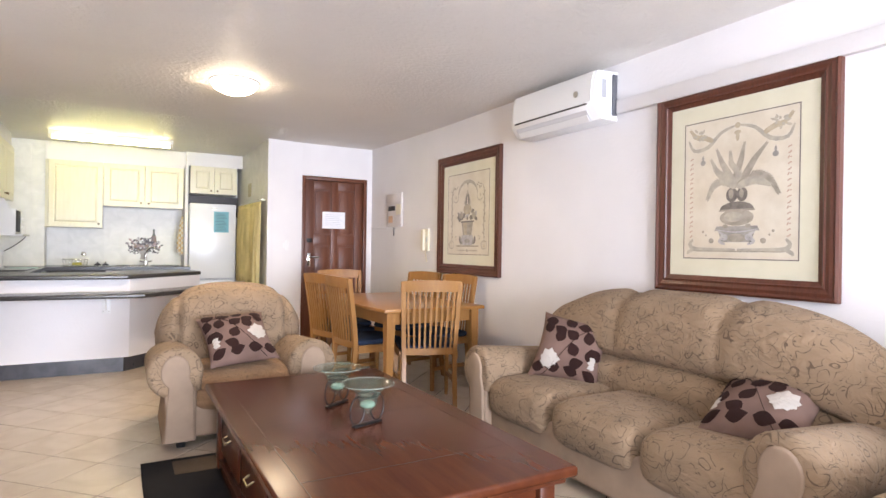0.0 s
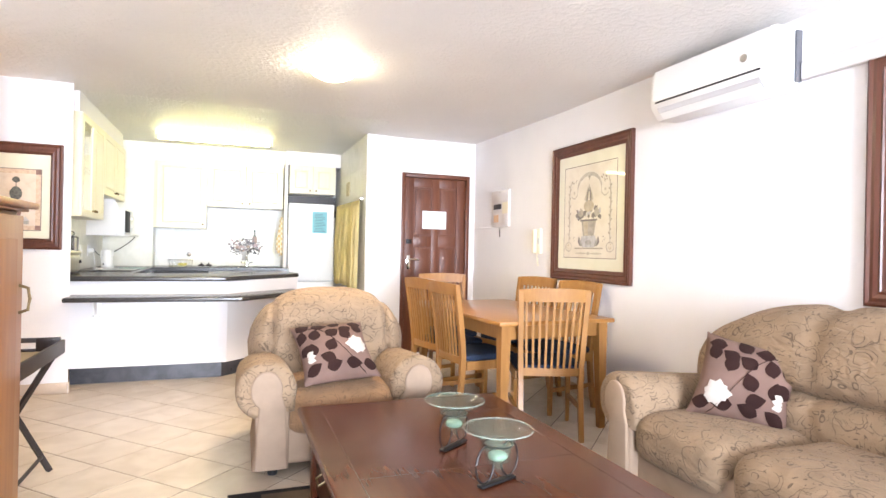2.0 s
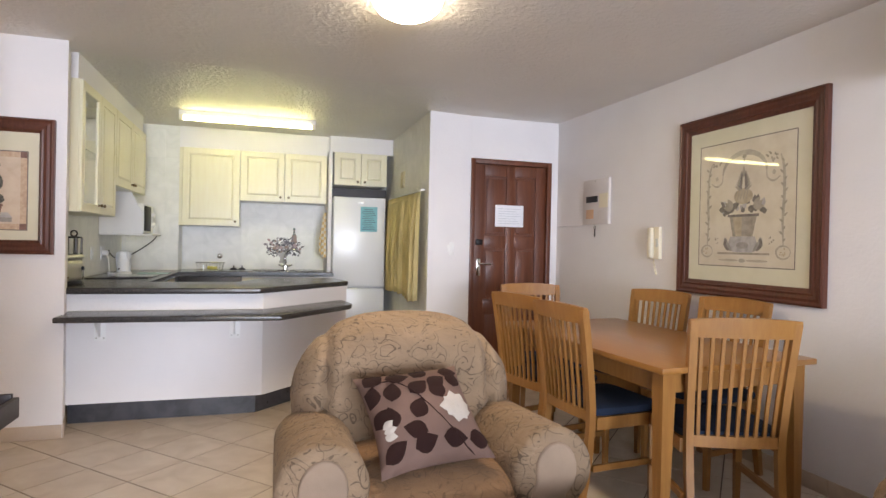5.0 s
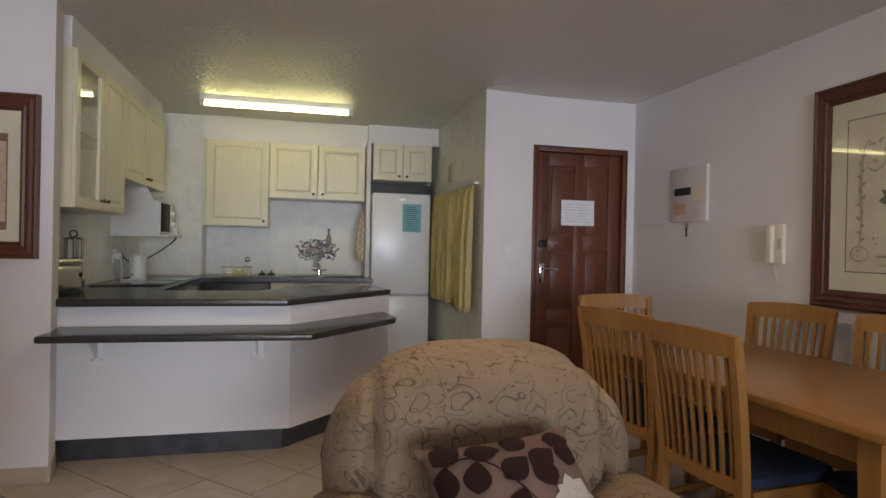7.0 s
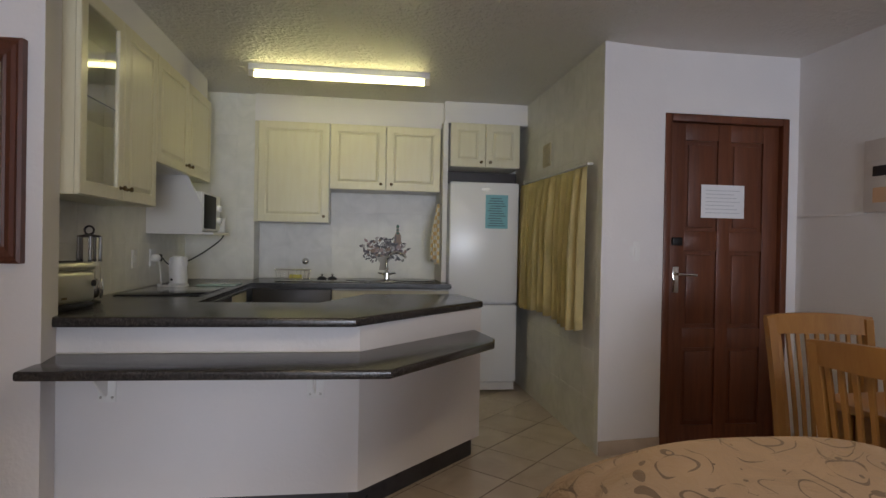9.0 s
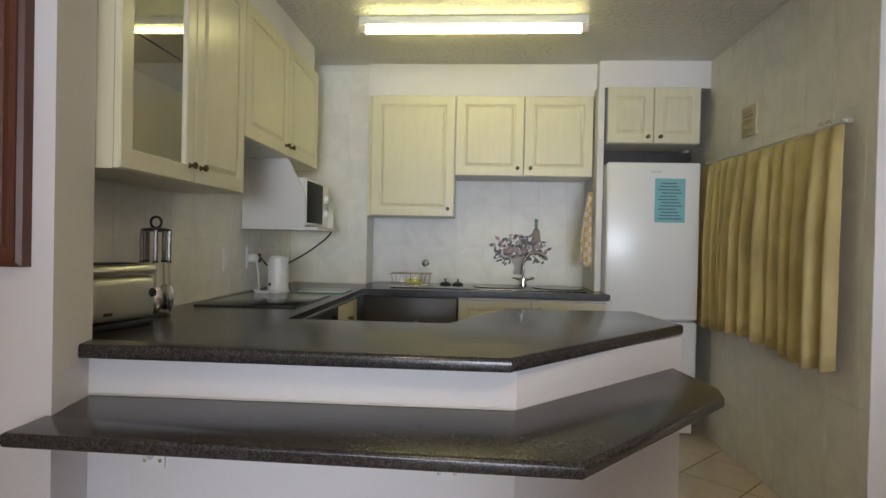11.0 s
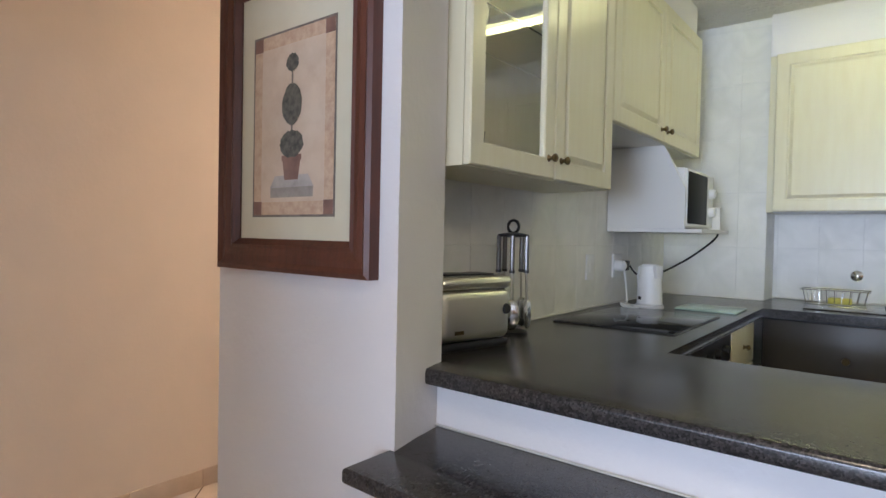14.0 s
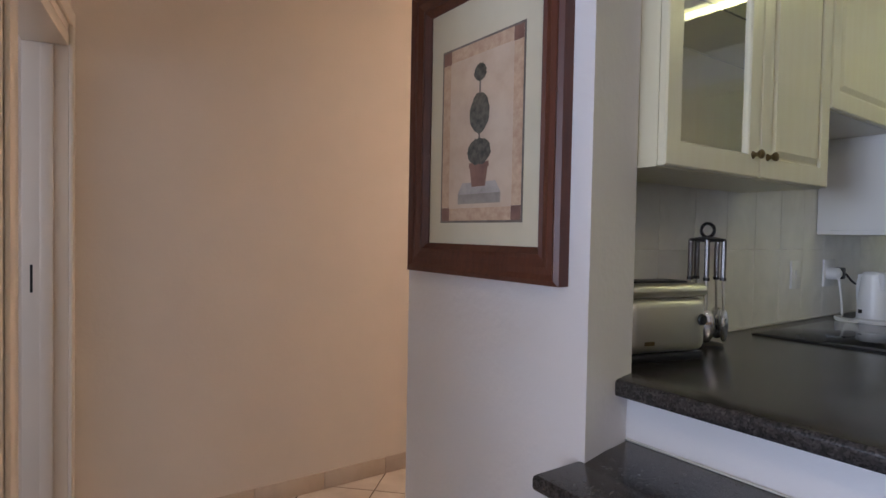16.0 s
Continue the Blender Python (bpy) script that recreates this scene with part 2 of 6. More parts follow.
SCROLL = scroll_fabric("scroll_woven_fabric", (0.268, 0.182, 0.110), (0.125, 0.082, 0.048))
SUEDE = plain_fabric("cream_suede", (0.33, 0.238, 0.168))
TANSEAT = scroll_fabric("tan_seat_fabric", (0.27, 0.155, 0.078), (0.19, 0.11, 0.055))
NAVY = plain_fabric("navy_seat_fabric", (0.020, 0.030, 0.055))
TAUPE = plain_fabric("taupe_cushion_fabric", (0.175, 0.108, 0.085))
LEAFPRINT = plain_fabric("dark_leaf_print", (0.024, 0.008, 0.006))
FLOWERPRINT = plain_fabric("white_flower_print", (0.47, 0.425, 0.375))
CURTAINFAB = plain_fabric("mustard_curtain_fabric", (0.62, 0.52, 0.26), 200)
TOWELFAB = plain_fabric("towel_cotton", (0.66, 0.52, 0.30), 180)
RUGDARK = plain_fabric("charcoal_rug_pile", (0.011, 0.011, 0.013), 150, 0.6)
RUGTAN = plain_fabric("tan_rug_pile", (0.085, 0.060, 0.040), 60, 0.8)

# ---------------- building tools ----------------


def add_box(bm, x0, x1, y0, y1, z0, z1, bev=0.0, seg=2):
    vs = bmesh.ops.create_cube(bm, size=1)["verts"]
    for v in vs:
        v.co = Vector((x0 if v.co.x < 0 else x1, y0 if v.co.y < 0 else y1, z0 if v.co.z < 0 else z1))
    if bev:
        edges = list({e for v in vs for e in v.link_edges})
        bmesh.ops.bevel(bm, geom=edges, offset=bev, segments=seg, profile=0.5, affect="EDGES", clamp_overlap=True)
    return bm


def box(*a, **k):
    return add_box(bmesh.new(), *a, **k)


def add_prism(bm, pts, z0, z1, bev=0.0, seg=2, m=None):
    lo = [bm.verts.new((x, y, z0)) for x, y in pts]
    hi = [bm.verts.new((x, y, z1)) for x, y in pts]
    n = len(pts)
    faces = [bm.faces.new(lo[::-1]), bm.faces.new(hi)]
    for i in range(n):
        faces.append(bm.faces.new((lo[i], lo[(i + 1) % n], hi[(i + 1) % n], hi[i])))
    if m is not None:
        bmesh.ops.transform(bm, matrix=m, verts=lo + hi)
    if bev:
        rim = [e for f in faces[:2] for e in f.edges]
        bmesh.ops.bevel(bm, geom=rim, offset=bev, segments=seg, profile=0.5, affect="EDGES", clamp_overlap=True)
    return bm


def prism(*a, **k):
    return add_prism(bmesh.new(), *a, **k)


def add_tube(bm, pts, r, seg=8, r_end=None, closed=False):
    pts = [Vector(p) for p in pts]
    rings, n = [], len(pts)
    for i, p in enumerate(pts):
        a, b = (pts[i - 1], pts[(i + 1) % n]) if closed else (pts[max(i - 1, 0)], pts[min(i + 1, n - 1)])
        q = (b - a).to_track_quat("Z", "Y")
        rr = r if r_end is None else r + (r_end - r) * i / (n - 1)
        rings.append([bm.verts.new(p + q @ Vector((rr * math.cos(2 * math.pi * k / seg), rr * math.sin(2 * math.pi * k / seg), 0))) for k in range(seg)])
    for i in range(n if closed else n - 1):
        a, b = rings[i], rings[(i + 1) % n]
        for k in range(seg):
            bm.faces.new((a[k], a[(k + 1) % seg], b[(k + 1) % seg], b[k]))
    if not closed:
        bm.faces.new(rings[0][::-1])
        bm.faces.new(rings[-1])
    return bm


def tube(*a, **k):
    return add_tube(bmesh.new(), *a, **k)


def add_lathe(bm, prof, seg=24, centre=(0, 0, 0), m=None):
    c = Vector(centre)
    rings, made = [], []
    for r, z in prof:
        if r < 1e-5:
            ring = [bm.verts.new(c + Vector((0, 0, z)))]
        else:
            ring = [bm.verts.new(c + Vector((r * math.cos(2 * math.pi * k / seg), r * math.sin(2 * math.pi * k / seg), z))) for k in range(seg)]
        rings.append(ring)
        made += ring
    for a, b in zip(rings, rings[1:]):
        for k in range(seg):
            f = [a[k % len(a)], a[(k + 1) % len(a)], b[(k + 1) % len(b)], b[k % len(b)]]
            f = list(dict.fromkeys(f))
            if len(f) > 2:
                bm.faces.new(f)
    if m is not None:
        bmesh.ops.transform(bm, matrix=m, verts=made)
    return bm


def lathe(*a, **k):
    return add_lathe(bmesh.new(), *a, **k)


def power(v, e):
    return math.copysign(abs(v) ** e, v)


def add_soft(bm, centre, size, e1=0.4, e2=0.4, nu=32, nv=16, m=None):
    """A padded block: a rounded, swollen box with half sizes size."""
    rings, made = [], []
    for j in range(nv + 1):
        ph = -math.pi / 2 + math.pi * j / nv
        ring = []
        for i in range(nu if 0 < j < nv else 1):
            th = 2 * math.pi * i / nu
            cp = power(math.cos(ph), e1)
            ring.append(bm.verts.new((size[0] * cp * power(math.cos(th), e2), size[1] * cp * power(math.sin(th), e2), size[2] * power(math.sin(ph), e1))))
        rings.append(ring)
        made += ring
    for a, b in zip(rings, rings[1:]):
        for i in range(nu):
            f = list(dict.fromkeys([a[i % len(a)], a[(i + 1) % len(a)], b[(i + 1) % len(b)], b[i % len(b)]]))
            if len(f) > 2:
                bm.faces.new(f)
    bmesh.ops.transform(bm, matrix=Matrix.Translation(centre) @ (m or Matrix()), verts=made)
    return bm


def soft(*a, **k):
    return add_soft(bmesh.new(), *a, **k)


def mesh_of(name, bm, material, angle=38):
    bmesh.ops.recalc_face_normals(bm, faces=bm.faces[:])
    me = bpy.data.meshes.new(name)
    bm.to_mesh(me)
    bm.free()
    me.materials.append(material)
    me.polygons.foreach_set("use_smooth", [True] * len(me.polygons))
    me.set_sharp_from_angle(angle=radians(angle))
    return me


def part(name, bm, material, parent, label="", angle=38):
    ob = new(name, mesh_of(name, bm, material, angle))
    ob.parent = parent
    return tagged(ob, label)


def thing(name, label, category, m=None, group=""):
    ob = new(name)
    ob.empty_display_size = 0.1
    ob.matrix_world = m or Matrix()
    return tagged(ob, label, category, group)


def solid(name, bm, material, label, category, m=None, group="", angle=38):
    ob = new(name, mesh_of(name, bm, material, angle))
    ob.matrix_world = m or Matrix()
    return tagged(ob, label, category, group)


def structure(name, bm, material, label="", m=None, category=""):
    ob = new(name, mesh_of(name, bm, material))
    ob.matrix_world = m or Matrix()
    return tagged(ob, label, category or name.split("_")[0], kind="structure")


XZ = Matrix(((1, 0, 0, 0), (0, 0, -1, 0), (0, 1, 0, 0), (0, 0, 0, 1)))  # x, y, z -> x, -z, y

# ---------------- the large structure ----------------
H = 2.44                      # ceiling
RIGHT, LEFT = 2.90, -1.24     # living room side walls
DOORY, BACKY = 6.79, 8.70     # entrance wall, kitchen back wall
KITR, KITL = 1.52, -1.30      # kitchen side walls
PIER_Y = 5.83                 # front of the pier with the small picture

PLAN = [(-1.45, -3.6), (3.1, -3.6), (3.1, 7.0), (1.72, 7.0), (1.72, 9.0), (-3.0, 9.0), (-3.0, 2.0), (-1.45, 2.0)]
structure("floor", prism(PLAN, -0.2, -0.003), GROUT, "grey-brown grout bed under diagonal beige tiles")
CEILPLAN = [(-1.45, -3.6), (3.1, -3.6), (3.1, 7.0), (1.72, 7.0), (1.60, 7.0), (1.60, 6.04), (-1.6, 6.04), (-1.6, 9.0), (-3.0, 9.0), (-3.0, 2.0), (-1.45, 2.0)]
structure("ceiling", prism(CEILPLAN, H, H + 0.15), CEIL, "off-white textured plaster ceiling")
structure("ceiling_kitchen", prism([(-1.6, 6.04), (1.60, 6.04), (1.60, 7.0), (1.72, 7.0), (1.72, 9.0), (-1.6, 9.0)], H, H + 0.15), GLOSSCEIL, "off-white stippled kitchen ceiling in gloss enamel")
structure("wall_right", prism([(RIGHT, -3.6), (3.1, -3.6), (3.1, 6.9), (2.83, 6.9), (2.83, DOORY), (RIGHT, 5.0)], -0.01, H), WALL, "plain white plaster wall behind the sofa")
structure("wall_entrance", prism([(KITR, 6.735), (1.935, DOORY), (1.935, 7.0), (KITR, 7.0)], -0.01, H), WALL, "white plaster wall beside the entrance door")
bm = prism([(2.765, DOORY), (2.83, DOORY), (2.83, 7.0), (2.765, 7.0)], -0.01, H)
add_box(bm, 1.935, 2.765, DOORY, 7.0, 2.055, H)
structure("wall_entrance_lintel", bm, WALL, "white plaster over the entrance door")
structure("wall_kitchen_right", box(KITR, 1.72, 7.0, 9.0, -0.01, H), WALLGROUT, "tiled kitchen wall with the window curtain")
structure("wall_kitchen_back", box(-1.5, KITR, BACKY, 9.0, -0.01, H), WALLGROUT, "white marbled tiles behind the sink")
structure("wall_kitchen_column", box(KITL, -0.76, 8.44, BACKY, -0.01, H), WALLGROUT, "tiled corner column beside the sink")
structure("wall_kitchen_left", box(-1.5, KITL, 6.05, BACKY, -0.01, H), WALLGROUT, "tiled kitchen wall behind the hob")
structure("wall_pier", prism([(-1.75, PIER_Y), (-1.04, PIER_Y), (-1.09, 6.05), (-1.5, 6.05), (-1.5, 8.9), (-1.75, 8.9)], -0.01, H), WALL, "white plaster pier between kitchen and passage")
structure("wall_passage", box(-3.0, -2.78, 2.0, 9.0, -0.01, H), BEIGE, "beige plaster wall of the passage")
structure("wall_passage_end", box(-2.78, -1.75, 8.7, 9.0, -0.01, H), BEIGE, "beige plaster end wall of the passage")
structure("wall_passage_south", prism([(-1.911, 4.822), (-1.945, 4.684), (LEFT, 4.53), (LEFT, 4.692)], -0.01, H), BEIGE, "beige plaster wall of the passage")
# bedroom end wall and window are unseen, added for the lamp behind them
bm = box(-2.78, -2.62, 2.0, 2.2, -0.01, H)
add_box(bm, -1.58, -1.45, 2.0, 2.2, -0.01, H)
add_box(bm, -2.62, -1.58, 2.0, 2.2, -0.01, 0.9)
add_box(bm, -2.62, -1.58, 2.0, 2.2, 2.1, H)
structure("wall_bedroom", bm, BEIGE, "unseen beige plaster bedroom wall, added with a window opening")
structure("wall_living_left", prism([(-1.45, -3.6), (LEFT, -3.6), (LEFT, 4.529), (-1.45, 4.57)], -0.01, H), WALL, "white plaster wall behind the cabinet")
bm = box(-1.45, -0.75, -3.75, -3.5, -0.01, H)
add_box(bm, 2.55, 3.1, -3.75, -3.5, -0.01, H)
add_box(bm, -0.75, 2.55, -3.75, -3.5, 2.15, H)
structure("wall_balcony", bm, WALL, "white plaster wall round the balcony door")

# breakfast bar wall: straight run, then a canted run
def bar_wall(inset, z0, z1, back=0.12, right=0.80):
    d = inset
    k = math.tan(math.pi / 8) * d
    yc, xc = 6.03, 0.125
    pts = [(-1.10, yc + d), (xc - k, yc + d)]
    run = right - xc
    pts += [(right - d * 0.2, yc + run * 1.0 + d * 1.2)]
    pts += [(right - d * 0.2 - 0.10, yc + run + 0.12), (xc - 0.05, yc + 0.17), (-1.10, yc + 0.17)]
    return prism(pts, z0, z1)


structure("wall_bar", bar_wall(0.0, 0.15, 0.872), WALL, "white plaster breakfast bar wall with a canted end")
structure("bar_kick", bar_wall(0.10, -0.001, 0.149), KICK, "dark recessed kick board under the breakfast bar", category="kick board")

# ---------------- kitchen ----------------
pts = [(-1.082, 5.965), (0.105, 5.96), (0.815, 6.735), (0.745, 7.16), (0.15, 7.14), (-0.08, 6.57), (-0.71, 6.57), (-0.71, 8.05), (0.84, 8.05), (0.84, BACKY - 0.001), (-0.76, BACKY - 0.001), (-0.76, 8.438), (KITL + 0.001, 8.438), (KITL + 0.001, 6.06), (-1.082, 6.06)]
wtp = thing("worktop", "dark speckled granite-look worktop with rounded edge", "worktop")
part("slab", prism(pts, 0.872, 0.912, 0.012, 3), GRANITE, wtp)
SEAL = mat("white_sealant", (0.74, 0.72, 0.66), 0.5)
for a in ((KITL + 0.003, KITL + 0.010, 6.07, 8.436), (KITL + 0.01, -0.762, 8.430, 8.437), (-0.758, 0.784, 8.690, 8.698)):
    part("sealant_bead", box(*a, 0.9122, 0.919, 0.002), SEAL, wtp, "white sealant joint")
pts = [(-1.062, 5.70), (0.24, 5.66), (0.775, 6.26), (0.80, 6.36), (0.755, 6.70), (0.70, 6.606), (0.124, 6.029), (-1.085, 6.029), (-1.04, 5.827), (-1.062, 5.827)]
bt = thing("breakfast_bar_top", "dark speckled granite-look bar shelf on white brackets", "bar top")
part("slab", prism(pts, 0.722, 0.758, 0.012, 3), GRANITE, bt)
part("sealant_bead", box(-1.083, 0.12, 6.0215, 6.0285, 0.7582, 0.763, 0.002), SEAL, bt, "white sealant joint")
for x in (-0.89, -0.06):
    b = thing("shelf_bracket", "white painted steel bracket under the breakfast bar", "bracket", pose(x, 6.028, 0.72), "bar brackets")
    part("wall_plate", box(-0.035, 0.035, -0.006, 0, -0.16, -0.002, 0.001), WHITEPL, b)
    part("web", prism([(0, 0), (0.17, 0), (0.15, -0.02), (0.02, -0.13), (0, -0.13)], -0.004, 0.004, m=Matrix(((0, 0, 1, 0), (-1, 0, 0, -0.006), (0, 1, 0, -0.002), (0, 0, 0, 1)))), WHITEPL, b)
    for sx in (-0.022, 0.022):
        part("screw", lathe([(0, 0), (0.006, 0), (0.005, 0.002), (0, 0.003)], 10, m=Matrix.Translation((sx, -0.006, -0.14)) @ pose(0, 0, 0, 90)), STEEL, b)


def cabinet_door(parent, w, h, at, knob=None, glazed=False, rz=0):
    """A raised-panel door w x h, its face towards -y, its lower left corner at the given place."""
    fr = 0.062
    bm = bmesh.new()
    c = 0.004
    loops = []
    for ins, y in ((0, 0), (0, -0.02 + c), (c, -0.02), (fr - c, -0.02), (fr, -0.02 + c), (fr, 0)):
        loops.append([bm.verts.new((x, y, z)) for x, z in ((ins, ins), (w - ins, ins), (w - ins, h - ins), (ins, h - ins))])
    for p, q in zip(loops, loops[1:] + loops[:1]):
        for i in range(4):
            bm.faces.new((p[i], p[(i + 1) % 4], q[(i + 1) % 4], q[i]))
    door = part("door", bm, CREAM, parent)
    door.matrix_local = pose(*at, 0, 0, rz)
    if glazed:
        pane = part("pane", box(fr - 0.005, w - fr + 0.005, -0.011, -0.007, fr - 0.005, h - fr + 0.005), GLASS, door, "clear glass pane")
        pane.visible_shadow = False
    else:
        bm = bmesh.new()
        add_box(bm, fr - 0.002, w - fr + 0.002, -0.012, 0, fr - 0.002, h - fr + 0.002)
        g = 0.022
        x0, x1, z0, z1 = fr + g, w - fr - g, fr + g, h - fr - g
        lo = [bm.verts.new((x, -0.012, z)) for x, z in ((fr + 0.006, fr + 0.006), (w - fr - 0.006, fr + 0.006), (w - fr - 0.006, h - fr - 0.006), (fr + 0.006, h - fr - 0.006))]
        hi = [bm.verts.new((x, -0.021, z)) for x, z in ((x0, z0), (x1, z0), (x1, z1), (x0, z1))]
        bm.faces.new(hi)
        for i in range(4):
            bm.faces.new((lo[i], lo[(i + 1) % 4], hi[(i + 1) % 4], hi[i]))
        part("panel", bm, CREAM, door, angle=15)
    if knob:
        prof = [(0, -0.001), (0.011, 0), (0.006, 0.006), (0.006, 0.012), (0.012, 0.018), (0.013, 0.024), (0.007, 0.029), (0, 0.030)]
        part("knob", lathe(prof, 14, m=Matrix.Translation((knob[0], -0.02, knob[1])) @ pose(0, 0, 0, 90)), BRASS, door, "antique brass knob")
    return door


def wall_cabinet(label, m, w, h, depth, doors, group="kitchen wall cabinets", glazed=(), knobs=(), bottom=True):
    """Face towards -y at y = 0, body behind it; m places its lower left front corner."""
    c = thing("wall_cabinet", label, "cabinet", m, group)
    bm = bmesh.new()
    t = 0.016
    loops = []
    for ins, y, dz in ((0, depth, 0), (0, 0.001, 0), (t, 0.001, 0), (t, depth - 0.006, 0)):
        loops.append([bm.verts.new((x, y, z)) for x, z in ((ins, ins), (w - ins, ins), (w - ins, h - ins), (ins, h - ins))])
    for p, q in zip(loops, loops[1:]):
        for i in range(4):
            bm.faces.new((p[i], p[(i + 1) % 4], q[(i + 1) % 4], q[i]))
    bm.faces.new(loops[0])
    bm.faces.new(loops[-1])
    part("body", bm, MELAMINE if not glazed else CREAM, c)
    n = doors
    dw = w / n
    for i in range(n):
        cabinet_door(c, dw - 0.004, h - 0.004, (i * dw + 0.002, 0, 0.002), knobs[i] if knobs else None, i in glazed)
    if glazed:
        part("shelf", box(t, w - t, 0.02, depth - 0.008, h * 0.5, h * 0.5 + 0.006), GLASS, c, "clear glass shelf")
    return c


# left wall: glazed pair, then the pair over the microwave (faces towards +x)
TOPZ = 2.27
wall_cabinet("cream wall cabinet with one glazed and one panelled door", pose(-1.04, 6.055, 1.405, 0, 0, 90), 0.88, TOPZ - 1.405, 0.258, 2, glazed=(0,), knobs=((0.40, 0.06), (0.04, 0.06)))
wall_cabinet("short cream wall cabinet over the microwave shelf", pose(-1.04, 6.94, 1.66, 0, 0, 90), 1.14, TOPZ - 1.66, 0.258, 2, knobs=((0.53, 0.05), (0.04, 0.05)))
# back wall
wall_cabinet("tall cream wall cabinet with one panelled door", pose(-0.725, 8.38, 1.39), 0.573, 2.215 - 1.39, 0.318, 1, knobs=((0.53, 0.05),))
wall_cabinet("cream wall cabinet with two doors over the sink", pose(-0.150, 8.38, 1.672), 0.925, 2.215 - 1.672, 0.318, 2, knobs=((0.42, 0.05), (0.045, 0.05)))
wall_cabinet("small cream cabinet with two doors over the fridge", pose(0.845, 8.30, 1.888), 0.60, 2.257 - 1.888, 0.398, 2, knobs=((0.26, 0.04), (0.04, 0.04)))
structure("trim_cabinet_filler", box(-0.7575, -0.7265, 8.40, 8.438 + 0.25, 1.39, 2.215), CREAM, "cream filler strip beside the wall cabinet")
structure("trim_back_soffit", box(-0.758, 0.80, 8.40, BACKY - 0.002, 2.217, H - 0.001), WALL, "white plaster soffit over the cabinets")
structure("trim_fridge_soffit", box(0.80, KITR - 0.001, 8.32, BACKY - 0.002, 2.259, H - 0.001), WALL, "white plaster soffit over the fridge cabinet")
# dark board added to give the open gap above the fridge its shade
structure("trim_fridge_recess", box(0.827, KITR - 0.012, 8.62, 8.635, 1.60, 1.886), WENGE, "added dark board that shades the gap above the fridge")
structure("trim_left_soffit", box(KITL + 0.001, -1.05, 6.06, 8.08, TOPZ + 0.002, H - 0.001), WALL, "white plaster soffit over the cabinets")
structure("wall_fridge_panel", box(0.785, 0.825, 8.27, BACKY - 0.001, 0.914, 2.257), WALL, "white divider between sink and fridge")

# base cabinets: back run (faces -y) and left run (faces +x)
def base_cabinet(label, m, w, front="doors", n=1):
    c = thing("base_cabinet", label, "cabinet", m, "kitchen base cabinets")
    part("body", box(0, w, 0.001, 0.55, 0.10, 0.866), MELAMINE, c)
    part("plinth", box(0, w, 0.05, 0.07, 0.0, 0.099), KICK, c)
    dw = w / n
    for i in range(n):
        cabinet_door(c, dw - 0.004, 0.74, (i * dw + 0.002, 0, 0.115), (dw - 0.05 if i == 0 else 0.045, 0.69))
    return c


base_cabinet("cream base cabinet with two doors under the sink", pose(-0.10, 8.085, 0), 0.92, n=2)
dw = thing("dishwasher", "dark grey under-counter appliance with a small knob", "dishwasher", pose(-0.705, 8.085, 0))
part("body", box(0.0, 0.60, 0.002, 0.55, 0.02, 0.866), BLACKPL, dw)
part("front", box(0.005, 0.595, -0.02, 0.0, 0.12, 0.862, 0.006), mat("dark_grey_panel", (0.06, 0.055, 0.052), 0.3), dw)
part("knob", lathe([(0, 0), (0.018, 0), (0.015, 0.02), (0, 0.021)], 16, m=Matrix.Translation((0.34, -0.02, 0.70)) @ pose(0, 0, 0, 90)), BRASS, dw)
dc = thing("drawer_cabinet", "cream drawer unit beside the oven", "cabinet", pose(-0.735, 7.48, 0, 0, 0, 90), "kitchen base cabinets")
part("body", box(0, 0.46, 0.001, 0.55, 0.02, 0.866), MELAMINE, dc)
for i in range(4):
    d = part("drawer", box(0.004, 0.456, -0.02, 0, 0.12 + i * 0.186, 0.30 + i * 0.186, 0.005), CREAM, dc)
    part("knob", lathe([(0, 0), (0.011, 0), (0.006, 0.008), (0.013, 0.02), (0.007, 0.028), (0, 0.029)], 12, m=Matrix.Translation((0.23, -0.02, 0.21 + i * 0.186)) @ pose(0, 0, 0, 90)), BRASS, d, "antique brass knob")
ov = thing("oven", "black built-in oven under the hob", "oven", pose(-0.735, 6.86, 0, 0, 0, 90))
part("body", box(0, 0.60, 0.001, 0.52, 0.1, 0.866), BLACKPL, ov)
part("control_panel", box(0.003, 0.597, -0.02, 0, 0.75, 0.862, 0.004), BLACKPL, ov)
part("door", box(0.003, 0.597, -0.025, 0, 0.15, 0.745, 0.005), GLASSCER, ov)
for i in range(4):
    part("knob", lathe([(0, 0), (0.02, 0), (0.017, 0.022), (0, 0.023)], 16, m=Matrix.Translation((0.12 + i * 0.12, -0.02, 0.81)) @ pose(0, 0, 0, 90)), BLACKPL, ov)
part("handle", tube([(0.08, -0.025, 0.70), (0.08, -0.05, 0.70), (0.52, -0.05, 0.70), (0.52, -0.025, 0.70)], 0.008), STEEL, ov)

hob = thing("hob", "black glass ceramic hob set into the worktop", "hob", pose(0, 0, 0.912))
part("glass", box(-1.215, -0.775, 6.90, 7.50, 0.0005, 0.006, 0.002), GLASSCER, hob)
part("rim", prism([(-1.22, 6.893), (-0.77, 6.893), (-0.77, 7.507), (-1.22, 7.507)], 0.0002, 0.004), BLACKPL, hob)

